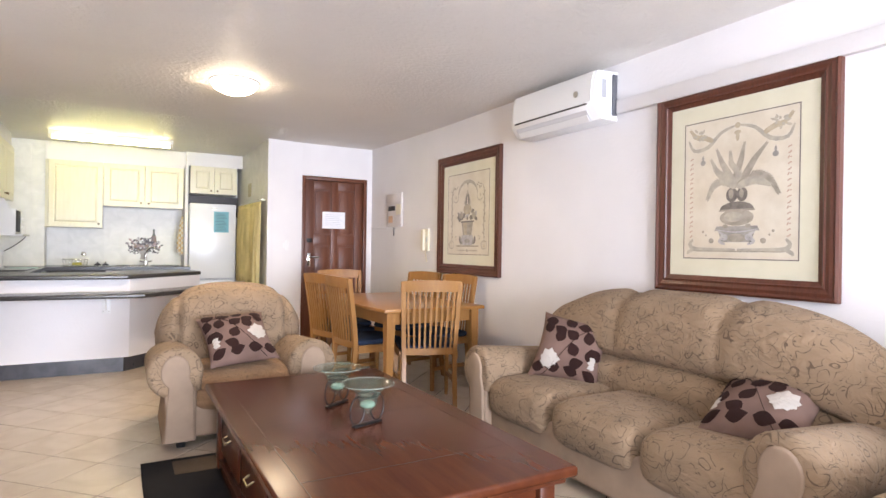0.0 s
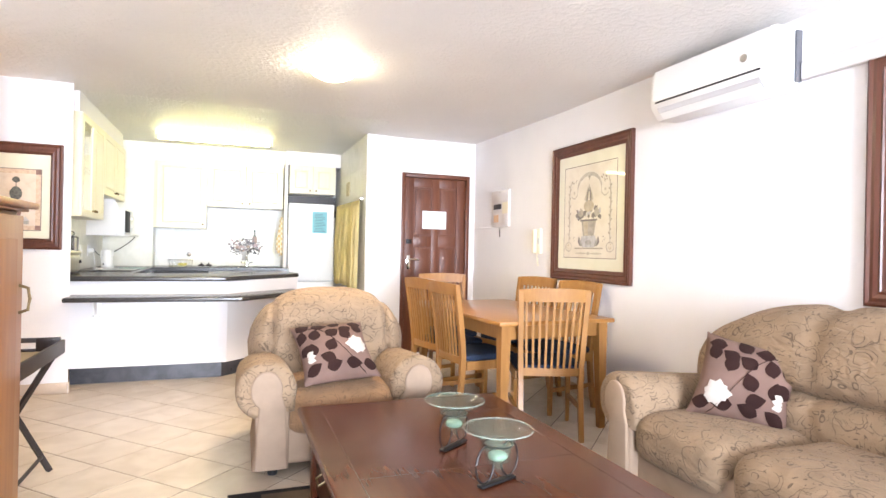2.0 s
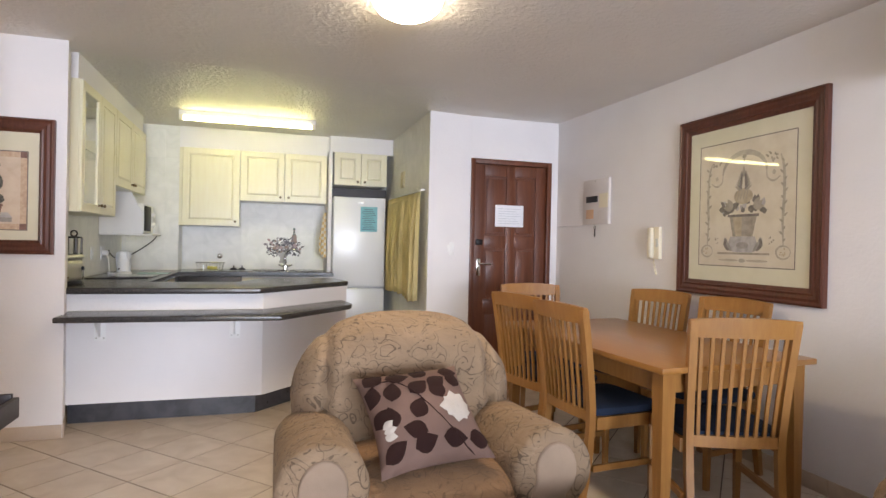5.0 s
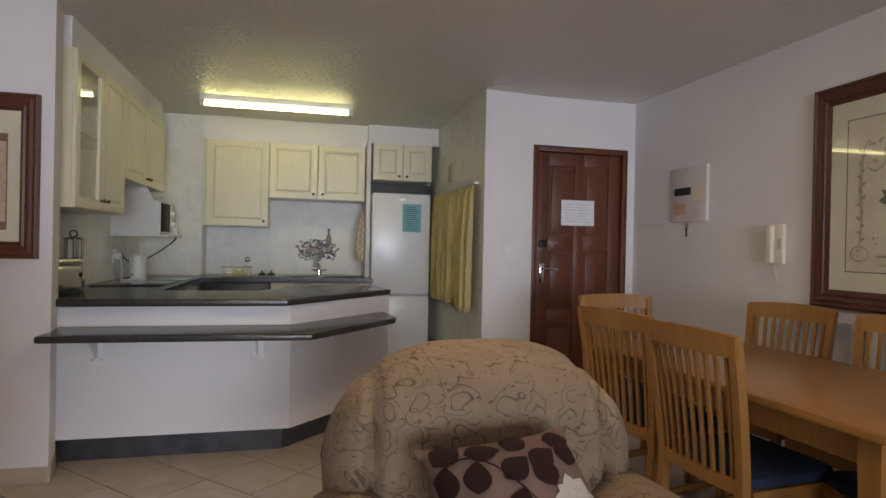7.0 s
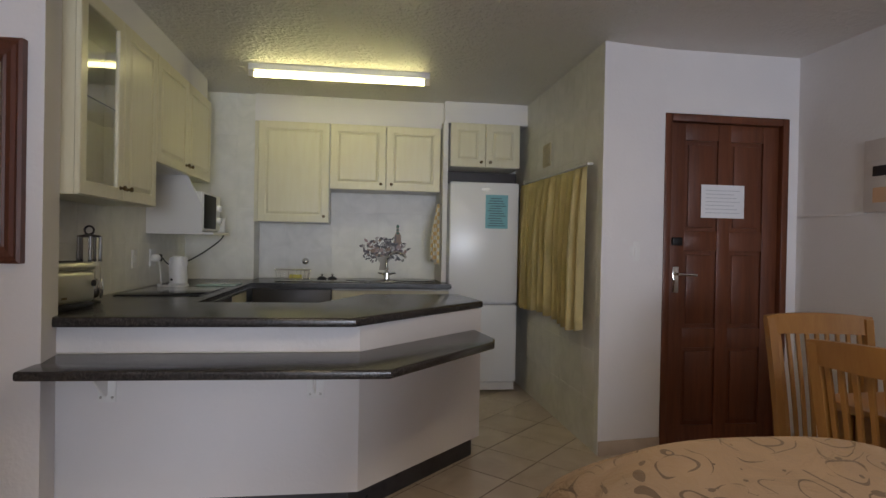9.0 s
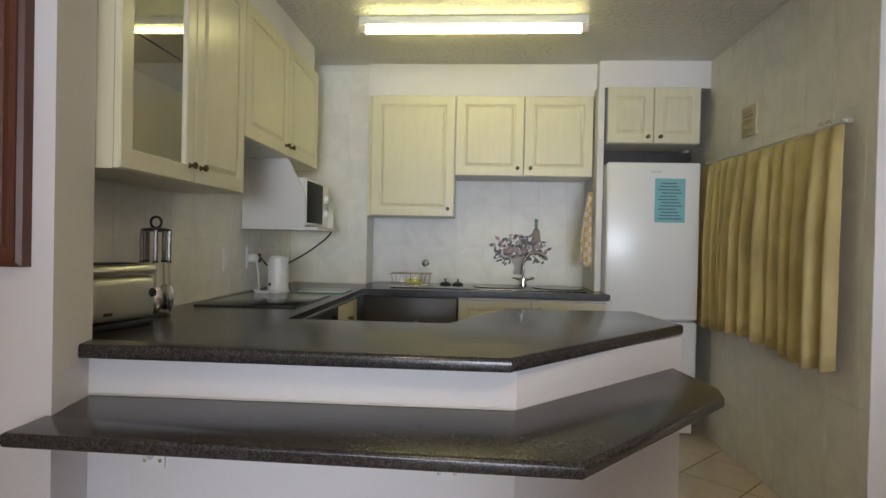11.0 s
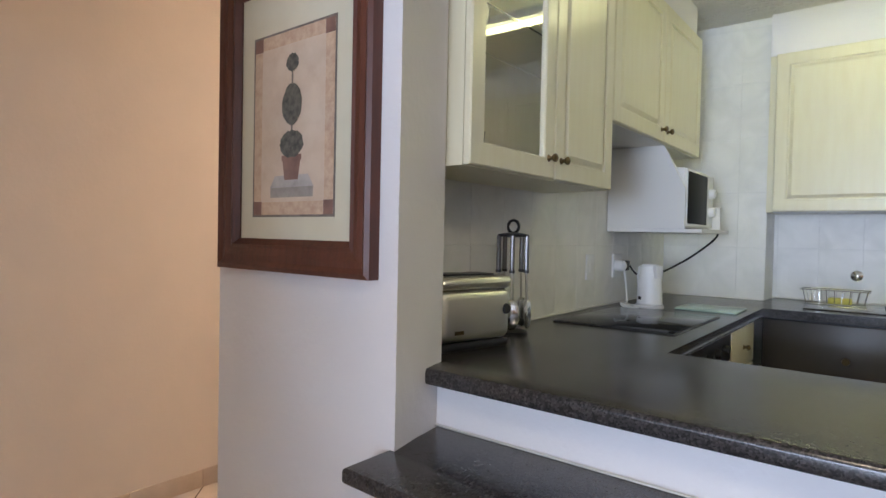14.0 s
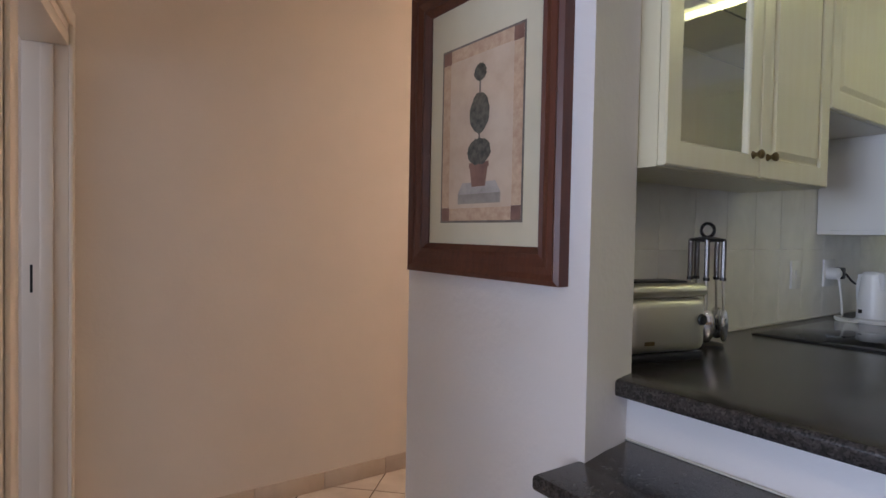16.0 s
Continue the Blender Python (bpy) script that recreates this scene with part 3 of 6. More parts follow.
fr = thing("fridge", "white fridge freezer with a blue notice on its door", "fridge", pose(0.835, 8.22, 0))
part("cabinet", box(0, 0.585, 0.03, 0.46, 0.03, 1.745, 0.006), ENAMEL, fr)
for nm, z0, z1 in (("freezer_door", 0.09, 0.735), ("fridge_door", 0.748, 1.752)):
    part(nm, box(0, 0.585, -0.03, 0.026, z0, z1, 0.014, seg=3), ENAMEL, fr)
part("grille", box(0.01, 0.575, -0.005, 0.03, 0.02, 0.085, 0.004), WHITEPL, fr)
part("badge", box(0.27, 0.34, -0.0325, -0.031, 1.685, 1.70), STEEL, fr)
nt = thing("notice", "blue printed notice stuck on the fridge door", "notice", pose(1.135, 8.189, 1.37))
part("sheet", box(0, 0.19, -0.0012, 0, 0, 0.28), BLUEPAPER, nt)
for i in range(12):
    part("text_line", box(0.02 + 0.01 * (i % 3), 0.17 - 0.012 * (i % 4), -0.0024, -0.0014, 0.02 + i * 0.0205, 0.027 + i * 0.0205), INK, nt)

# curtain on its rail, in folds
def curtain():
    c = thing("curtain", "gathered mustard curtain over the kitchen window", "curtain", pose(KITR, 0, 0))
    bm = bmesh.new()
    n, rows = 260, 14
    y0, y1 = 6.86, 8.30
    rnd = random.Random(21)
    folds = [0.0]
    while folds[-1] < 1:
        folds.append(folds[-1] + rnd.uniform(0.055, 0.105))
    deep = [rnd.uniform(0.7, 1.25) for _ in folds]
    drift = [rnd.uniform(-0.012, 0.012) for _ in folds]
    grid = []
    for j in range(rows + 1):
        f = j / rows
        row = []
        for i in range(n + 1):
            u = i / n
            k = max(q for q in range(len(folds)) if folds[q] <= u + 1e-9)
            k = min(k, len(folds) - 2)
            w = (u - folds[k]) / (folds[k + 1] - folds[k])
            lip = math.sin(math.pi * w) ** 1.6
            amp = (0.020 + 0.030 * min(1, f * 2.2)) * deep[k] * (0.55 if f < 0.05 else 1)
            x = -0.050 - amp * lip - 0.010 * f * math.sin(u * 11 + 1)
            y = y0 + (u + drift[k] * f * lip) * (y1 - y0)
            z = 1.74 - 0.02 * (1 - u) - f * (0.995 + 0.018 * math.sin(u * 9) + 0.010 * lip)
            row.append(bm.verts.new((x, y, z)))
        grid.append(row)
    for a, b in zip(grid, grid[1:]):
        for i in range(n):
            bm.faces.new((a[i], a[i + 1], b[i + 1], b[i]))
    cl = part("cloth", bm, CURTAINFAB, c, angle=80)
    so = cl.modifiers.new("thick", "SOLIDIFY")
    so.thickness = 0.003
    part("rail", tube([(-0.035, y0 + 0.01, 1.738), (-0.035, y1, 1.758)], 0.006), WHITEPL, c)
    for y, z in ((y0 + 0.03, 1.738), (y1 - 0.02, 1.758)):
        part("bracket", box(-0.042, -0.001, y - 0.006, y + 0.006, z - 0.006, z + 0.012), STEEL, c)
    for y in (y0 + 0.10, y0 + 0.16):
        part("hook", tube([(-0.035, y, 1.742), (-0.05, y, 1.757), (-0.06, y, 1.745)], 0.002, 5), STEEL, c)


curtain()
vt = thing("air_vent", "small cream louvred air vent on the tiled wall", "vent", pose(KITR, 7.76, 1.925))
VENTPL = mat("yellowed_plastic", (0.52, 0.45, 0.29), 0.45)
part("frame", box(-0.012, -0.001, -0.085, 0.085, -0.085, 0.085, 0.003), VENTPL, vt)
for i in range(6):
    part("slat", box(-0.018, -0.0125, -0.068, 0.068, -0.065 + i * 0.023, -0.053 + i * 0.023), VENTPL, vt)

# fluorescent fitting
ft = thing("fluorescent_light", "white fluorescent batten with a glowing tube on the ceiling", "ceiling light", pose(-0.04, 7.58, H, 0, 0, -0.8))
part("housing", box(-0.62, 0.62, -0.017, 0.017, -0.046, -0.001, 0.005), WHITEPL, ft)
part("tube", tube([(-0.58, 0, -0.074), (0.58, 0, -0.074)], 0.018, 12), TUBE, ft, "glowing tube")
for s in (-1, 1):
    part("end_cap", box(s * 0.60 - 0.019, s * 0.60 + 0.019, -0.022, 0.022, -0.096, -0.0465, 0.006), CREAMPL, ft)
bl = thing("ceiling_lamp", "round opal glass ceiling lamp, switched on", "ceiling light", pose(0.78, 4.55, H))
part("bowl", lathe([(0.17, -0.012), (0.165, -0.03), (0.14, -0.06), (0.09, -0.085), (0.0, -0.095)], 32), BOWLGLOW, bl, "glowing opal glass bowl")
part("base", lathe([(0, -0.001), (0.18, -0.001), (0.185, -0.006), (0.18, -0.012), (0, -0.012)], 32), WHITEPL, bl)

# ---------------- living room: seats ----------------
def arm_outline(s, r=0.15, zc=0.45, inner=0.10):
    """Front outline of a rolled arm, s = +1 outwards to +x."""
    pts = [(-0.09, 0.05), (0.085, 0.05), (0.075, 0.25)]
    for i in range(15):
        a = radians(-62 + i * (262 / 14))
        pts.append((0.03 + r * math.cos(a), zc + r * math.sin(a)))
    pts.append((-0.09, 0.36))
    return [(s * x, z) for x, z in pts][:: 1 if s > 0 else -1]


def rolled_arm(parent, x, s, y0, y1):
    """A patterned roll over a plain suede panel, with a suede scroll at the front."""
    m = Matrix.Translation((x, 0, 0)) @ XZ
    roll = [(0.03 + 0.152 * math.cos(radians(i * 15)), 0.452 + 0.150 * math.sin(radians(i * 15))) for i in range(-5, 14)]
    roll = [(s * px, pz) for px, pz in roll + [(-0.112, 0.345), (-0.03, 0.312)]][:: s]
    bm = prism(roll, -y1, -y0, 0.035, 4, m=m)
    for v in bm.verts:
        k = (v.co.y - y0) / (y1 - y0)
        v.co.z -= 0.055 * k * k * max(0, (v.co.z - 0.30) / 0.30)
    arm = part("arm", bm, SCROLL, parent)
    low = [(s * px, pz) for px, pz in ((-0.085, 0.05), (0.095, 0.05), (0.078, 0.20), (0.088, 0.36), (-0.085, 0.36))][:: s]
    part("side_panel", prism(low, -y1, -y0 - 0.004, 0.02, 3, m=m), SUEDE, arm, "plain cream suede side")
    out = arm_outline(s, 0.098, 0.455)
    front = [(px * (0.80 if pz > 0.3 else 0.92), pz + 0.006) for px, pz in out]
    front = [(px + 0.006 * s, pz) for px, pz in front]
    part("arm_front", prism(front, -y0 - 0.011, -y0 + 0.012, 0.010, 3, m=m), SUEDE, arm, "plain cream suede scroll front")
    return arm


def arched_back(w, humps, z0, ztop, zend, y, thick, lean, nu=64, nv=14):
    """A padded back: width w, an arched top edge with the given number of humps."""
    bm = bmesh.new()
    front, back = [], []
    for j in range(nv + 1):
        fv = j / nv
        rf, rb = [], []
        for i in range(nu + 1):
            u = -1 + 2 * i / nu
            arch = zend + (ztop - zend) * max(0, 1 - abs(u) ** (3.6 if humps > 1 else 2.8)) ** 0.6
            if humps > 1:
                arch -= 0.026 * (math.exp(-(((u - 0.30) / 0.05) ** 2)) + math.exp(-(((u + 0.30) / 0.05) ** 2)))
            else:
                arch -= 0.016 * math.exp(-(((abs(u) - 0.70) / 0.05) ** 2))
            z = z0 + (arch - z0) * fv
            edge = (1 - abs(u) ** 8) ** 0.5 * (1 - abs(2 * fv - 1) ** 5) ** 0.5
            seam = 1 - (0.07 * (math.exp(-(((u - 0.30) / 0.03) ** 2)) + math.exp(-(((u + 0.30) / 0.03) ** 2))) if humps > 1 else 0.26 * math.exp(-(((abs(u) - 0.70 - 0.08 * (1 - fv)) / 0.035) ** 2))) - (0.36 if humps > 1 else 0.07) * math.exp(-(((fv - 0.43) / 0.045) ** 2))
            px = u * w / 2 * (1 - 0.05 * (1 - fv))
            rf.append(bm.verts.new((px, y - thick * 0.62 * edge * seam + lean * (z - z0), z)))
            rb.append(bm.verts.new((px, y + thick * 0.38 * edge + 0.006 + lean * (z - z0), z)))
        front.append(rf)
        back.append(rb)
    for j in range(nv):
        for i in range(nu):
            bm.faces.new((front[j][i], front[j][i + 1], front[j + 1][i + 1], front[j + 1][i]))
            bm.faces.new((back[j][i + 1], back[j][i], back[j + 1][i], back[j + 1][i + 1]))
    for j in range(nv):
        bm.faces.new((front[j][0], front[j + 1][0], back[j + 1][0], back[j][0]))
        bm.faces.new((front[j + 1][nu], front[j][nu], back[j][nu], back[j + 1][nu]))
    for i in range(nu):
        bm.faces.new((front[nv][i], front[nv][i + 1], back[nv][i + 1], back[nv][i]))
        bm.faces.new((front[0][i + 1], front[0][i], back[0][i], back[0][i + 1]))
    return bm


def upholstered(name, label, category, m, w, seats, depth=0.92, seat_mat=None, ztop=0.985, zend=0.56):
    """A rolled-arm seat facing -y; the origin on the floor in its middle."""
    s = thing(name, label, category, m)
    f = -depth / 2
    part("base", box(-w / 2 + 0.12, w / 2 - 0.12, f + 0.05, -f - 0.06, 0.055, 0.30, 0.03, seg=3), SUEDE, s, "plain cream suede base")
    inner = w - 0.44
    for i in range(seats):
        cw = inner / seats
        cx = -inner / 2 + cw * (i + 0.5)
        part("seat_cushion", soft((cx, f + 0.345, 0.315), (cw / 2 + 0.004, 0.345, 0.135), 0.55, 0.35, 40, 18), seat_mat or SCROLL, s)
    part("backrest", arched_back(w + 0.02 if seats > 1 else w - 0.10, 3 if seats > 1 else 1, 0.30, ztop, zend, -f - 0.23, 0.34, 0.10), SCROLL, s, angle=80)
    part("back_frame", prism([(-w / 2 + 0.11, 0.06), (w / 2 - 0.11, 0.06), (w / 2 - 0.11, 0.52), (w / 2 - 0.35, 0.74), (-w / 2 + 0.35, 0.74), (-w / 2 + 0.11, 0.52)], f + 0.035, f + 0.12, 0.02, 2, m=XZ), SCROLL, s)
    rolled_arm(s, -w / 2 + 0.17, -1, f, -f - 0.26)
    rolled_arm(s, w / 2 - 0.17, 1, f, -f - 0.26)
    for px in (-w / 2 + 0.18, w / 2 - 0.18):
        for py in (f + 0.1, -f - 0.12):
            part("foot", lathe([(0, 0), (0.025, 0), (0.03, 0.03), (0.032, 0.056), (0, 0.056)], 12, (px, py, 0)), BLACKPL, s)
    return s


SOFA_M = pose(2.420, 2.02, 0, 0, 0, -90)
ARMCHAIR_M = pose(0.735, 4.05, 0, 0, 0, -1)
upholstered("sofa", "beige scroll-patterned sofa with rolled arms against the wall", "sofa", SOFA_M, 2.16, 3)
upholstered("armchair", "beige scroll-patterned armchair with rolled arms facing the coffee table", "armchair", ARMCHAIR_M, 1.08, 1, seat_mat=TANSEAT, ztop=0.935, zend=0.60)
upholstered("armchair", "beige scroll-patterned armchair beside the sofa", "armchair", pose(2.22, 0.22, 0, 0, 0, -90), 1.10, 1, seat_mat=TANSEAT)


def leaf(cx, cy, ang, ln, wd):
    pts = []
    for i in range(7):
        t = i / 6
        pts.append((ln * t, wd * math.sin(math.pi * t ** 0.8)))
    pts += [(ln * t, -wd * math.sin(math.pi * t ** 0.8)) for t in (5 / 6, 4 / 6, 3 / 6, 2 / 6, 1 / 6)]
    c, s = math.cos(ang), math.sin(ang)
    return [(cx + x * c - y * s, cy + x * s + y * c) for x, y in pts]


def throw_cushion(m, label, flip=1, bloom=(0.115, -0.03)):
    """A square scatter cushion in the local xz plane, printed with leaves and a flower on its -y face."""
    a, t = 0.215, 0.085
    c = thing("throw_cushion", label, "cushion", m, "throw cushions")

    def swell(x, z):
        u, v = min(abs(x) / a, 1), min(abs(z) / a, 1)
        return t * (max(0, 1 - u ** 2.6) ** 0.55) * (max(0, 1 - v ** 2.6) ** 0.55)

    def pinch(x, z):
        return x * (1 - 0.10 * (1 - (abs(z) / a) ** 2) * (abs(x) / a)), z * (1 - 0.10 * (1 - (abs(x) / a) ** 2) * (abs(z) / a))
    bm = bmesh.new()
    n = 20
    f, b = [], []
    for j in range(n + 1):
        for i in range(n + 1):
            x, z = -a + 2 * a * i / n, -a + 2 * a * j / n
            px, pz = pinch(x, z)
            f.append(bm.verts.new((px, -swell(x, z), pz)))
            b.append(bm.verts.new((px, swell(x, z), pz)))
    for j in range(n):
        for i in range(n):
            k = j * (n + 1) + i
            bm.faces.new((f[k], f[k + 1], f[k + n + 2], f[k + n + 1]))
            bm.faces.new((b[k + 1], b[k], b[k + n + 1], b[k + n + 2]))
    bmesh.ops.remove_doubles(bm, verts=bm.verts[:], dist=0.0008)
    part("cover", bm, TAUPE, c, angle=80)

    def printed(name, polys, material, lift):
        bm = bmesh.new()
        for p in polys:
            q = [(max(-a * 0.985, min(a * 0.985, x * flip)), max(-a * 0.985, min(a * 0.985, z))) for x, z in p]
            mx, mz = sum(x for x, _ in q) / len(q), sum(z for _, z in q) / len(q)
            mid = []
            rim = []
            lift = lift + 0.00012
            for x, z in q:
                hx, hz = (x + mx) / 2, (z + mz) / 2
                rim.append(bm.verts.new((*pinch(x, z)[:1], -swell(x, z) - lift, pinch(x, z)[1])))
                mid.append(bm.verts.new((pinch(hx, hz)[0], -swell(hx, hz) - lift * 1.6, pinch(hx, hz)[1])))
            cen = bm.verts.new((pinch(mx, mz)[0], -swell(mx, mz) - lift * 1.8, pinch(mx, mz)[1]))
            k = len(q)
            for i in range(k):
                bm.faces.new((rim[i], rim[(i + 1) % k], mid[(i + 1) % k], mid[i]))
                bm.faces.new((mid[i], mid[(i + 1) % k], cen))
        part(name, bm, material, c, angle=80)
    rnd = random.Random(5)
    leaves = []
    spots = [(0.10, 0.03, 100), (0.0, -0.10, 150), (-0.19, -0.02, 20), (-0.17, 0.16, 20), (-0.09, 0.17, -10), (0.02, 0.15, 40), (0.13, 0.17, 10), (-0.18, 0.06, 70), (-0.10, 0.05, 60), (-0.02, 0.07, 30), (0.06, 0.09, 20), (-0.12, -0.06, 100), (-0.03, -0.04, 60), (0.17, 0.08, 80), (0.05, -0.13, -10), (-0.06, -0.15, 15), (0.15, -0.15, 20), (-0.17, -0.16, 35)]
    for x, z, an in spots:
        leaves.append(leaf(x - 0.03, z - 0.015, radians(an + rnd.uniform(-12, 12)), 0.095, 0.036))
    stem = []
    for k in range(12):
        s0, s1 = k / 12, (k + 1) / 12
        p0, p1 = [(-0.19 + 0.32 * s, 0.12 - 0.30 * s ** 1.6 + 0.05 * math.sin(s * 5)) for s in (s0, s1)]
        stem.append([(p0[0], p0[1] - 0.003), (p1[0], p1[1] - 0.003), (p1[0], p1[1] + 0.003), (p0[0], p0[1] + 0.003)])
    printed("leaf_print", leaves + stem, LEAFPRINT, 0.0025)
    petals = []
    for ring, rad, ln, wd in ((9, 0.012, 0.062, 0.027), (7, 0.006, 0.048, 0.025), (5, 0.0, 0.034, 0.020)):
        for k in range(ring):
            an = 2 * math.pi * k / ring + rad * 20
            ln2 = ln * rnd.uniform(0.78, 1.08)
            petals.append(leaf(bloom[0] + rad * math.cos(an), bloom[1] + 0.85 * rad * math.sin(an), an, ln2, wd))
    printed("flower_print", petals, FLOWERPRINT, 0.005)
    printed("bud_print", [leaf(-0.19, -0.085 + 0.014 * k, radians(24 * k - 24), 0.05, 0.017) for k in range(3)], FLOWERPRINT, 0.005)
    return c


throw_cushion(pose(0.705, 3.83, 0.600, -52, -3, 7), "taupe scatter cushion with dark leaves and a white flower")
throw_cushion(SOFA_M @ pose(-0.575, -0.02, 0.600, -28, 8, 34) @ Matrix.Diagonal((0.97, 0.9, 0.97, 1)), "taupe scatter cushion with dark leaves leaning in the sofa corner", -1, (0.10, -0.105))
throw_cushion(SOFA_M @ pose(0.60, 0.0, 0.535, -66, -6, 10), "taupe scatter cushion lying on the sofa seat", 1)

# ---------------- coffee table with candle holders, rug ----------------
ct = thing("coffee_table", "large dark polished mahogany coffee table with drawers", "coffee table", pose(0.942, 2.39, 0))
CW, CL = 0.495, 0.915
part("top", box(-CW, CW, -CL, CL, 0.412, 0.45, 0.012, seg=3), TABLEWOOD, ct)
part("moulding", box(-CW + 0.03, CW - 0.03, -CL + 0.03, CL - 0.03, 0.385, 0.4115, 0.008), TABLEWOOD, ct)
part("body", box(-CW + 0.08, CW - 0.08, -CL + 0.08, CL - 0.08, 0.07, 0.3845, 0.004), TABLEWOOD, ct)
part("plinth", box(-CW + 0.06, CW - 0.06, -CL + 0.06, CL - 0.06, 0.012, 0.07, 0.01), TABLEWOOD, ct)
GROOVE = mat("dark_groove", (0.02, 0.008, 0.005), 0.5)
for a in ((-0.40, 0.40, -0.62, -0.618), (-0.40, 0.40, -0.002, 0), (-0.40, 0.40, 0.62, 0.622), (-0.40, -0.398, -0.80, 0.80), (0.398, 0.40, -0.80, 0.80)):
    part("inlay_line", box(*a, 0.4501, 0.4506), GROOVE, ct)
for s in (-1, 1):
    for i in range(3):
        y = -0.55 + i * 0.55
        d = part("drawer", box(s * (CW - 0.08) - 0.008, s * (CW - 0.08) + 0.008, y - 0.24, y + 0.24, 0.11, 0.35, 0.004), TABLEWOOD, ct)
        part("handle", tube([(s * (CW - 0.07), y - 0.04, 0.25), (s * (CW - 0.045), y - 0.04, 0.235), (s * (CW - 0.045), y + 0.04, 0.235), (s * (CW - 0.07), y + 0.04, 0.25)], 0.005), BRASS, d, "antique brass drawer pull")
    for q in (-1, 1):
        part("corner_post", box(s * (CW - 0.09) - 0.035, s * (CW - 0.09) + 0.035, q * (CL - 0.09) - 0.035, q * (CL - 0.09) + 0.035, 0.0125, 0.384, 0.012), TABLEWOOD, ct)


# paler copy of the bowl's glass, paints the rim highlight onto the lip
LIPGLASS = mat("lip_highlight_glass", (0.52, 0.64, 0.54), 0.06, Alpha=0.3)


def candle_holder(m):
    c = thing("candle_holder", "green glass trumpet bowl in a black scrolled iron stand", "candle holder", m, "candle holders")
    prof = [(0.004, 0.055), (0.016, 0.058), (0.014, 0.070), (0.036, 0.085), (0.042, 0.115), (0.047, 0.145), (0.060, 0.170), (0.085, 0.192), (0.106, 0.206), (0.109, 0.2085), (0.105, 0.2105), (0.083, 0.196), (0.056, 0.173), (0.043, 0.147), (0.038, 0.117), (0.031, 0.090), (0.004, 0.078)]
    part("bowl", lathe(prof, 32), GREENGLASS, c, "pale green glass bowl")
    part("lip", tube([(0.1075 * math.cos(a), 0.1075 * math.sin(a), 0.2085) for a in np.linspace(0, 2 * math.pi, 36, endpoint=False)], 0.0022, 8, closed=True), LIPGLASS, c, "thick glass lip, paler for its highlight")
    part("pebbles", soft((0, 0, 0.104), (0.030, 0.030, 0.018), 0.9, 0.9, 14, 8), mat("glass_pebbles", (0.22, 0.34, 0.25), 0.25), c)
    for k in range(2):
        s = 1 if k else -1
        pts = []
        for i in range(26):
            t = i / 25
            an = radians(-200 + 330 * t)
            r = 0.055 + 0.012 * t
            pts.append((s * (0.052 + r * 0.62 * math.cos(an)), 0.0, 0.078 + r * 1.15 * math.sin(an) * 0.95))
        part("scroll", tube(pts, 0.0035, 6), IRON, c)
    part("ring", tube([(0.046 * math.cos(a), 0.046 * math.sin(a), 0.150) for a in np.linspace(0, 2 * math.pi, 20, endpoint=False)], 0.0032, 6, closed=True), IRON, c)
    part("foot", box(-0.075, 0.075, -0.013, 0.013, 0.0005, 0.012, 0.004), IRON, c)
    return c


ch = candle_holder(pose(0.955, 2.235, 0.4505, 0, 0, 20) @ Matrix.Diagonal((1.04, 1.04, 0.84, 1)))
copy_thing(ch, pose(0.945, 2.59, 0.4505, 0, 0, 35))

rug = thing("rug", "charcoal rug with a tan block pattern under the coffee table", "rug", pose(0, 0, 0))
part("rug_field", box(0.15, 1.75, 0.9, 3.47, 0.001, 0.010, 0.003), RUGDARK, rug)
for x0, x1, y0, y1 in ((0.30, 1.62, 3.22, 3.42), (1.46, 1.62, 1.1, 3.18), (0.28, 0.40, 2.0, 2.6)):
    part("patch", box(x0, x1, y0, y1, 0.0101, 0.0125), RUGTAN, rug, "tan pile patch")

# ---------------- dining set ----------------
dt = thing("dining_table", "golden beech dining table with tapered legs", "dining table", pose(2.112, 4.535, 0, 0, 0, 3))
TW, TL = 0.445, 0.745
part("tabletop", box(-TW, TW, -TL, TL, 0.722, 0.75, 0.006), BEECHTOP, dt)
for s in (-1, 1):
    part("apron", box(-TW + 0.11, TW - 0.11, s * (TL - 0.065) - 0.011, s * (TL - 0.065) + 0.011, 0.63, 0.7215), BEECH, dt)
    part("apron", box(s * (TW - 0.065) - 0.011, s * (TW - 0.065) + 0.011, -TL + 0.11, TL - 0.11, 0.63, 0.7215), BEECH, dt)
    for q in (-1, 1):
        bm = box(-0.035, 0.035, -0.035, 0.035, 0, 0.7215)
        for v in bm.verts:
            if v.co.z < 0.01:
                v.co.x = v.co.x * 0.6 + s * 0.012
                v.co.y = v.co.y * 0.6 + q * 0.012
        bmesh.ops.translate(bm, vec=(s * (TW - 0.07), q * (TL - 0.07), 0), verts=bm.verts[:])
        part("leg", bm, BEECH, dt)


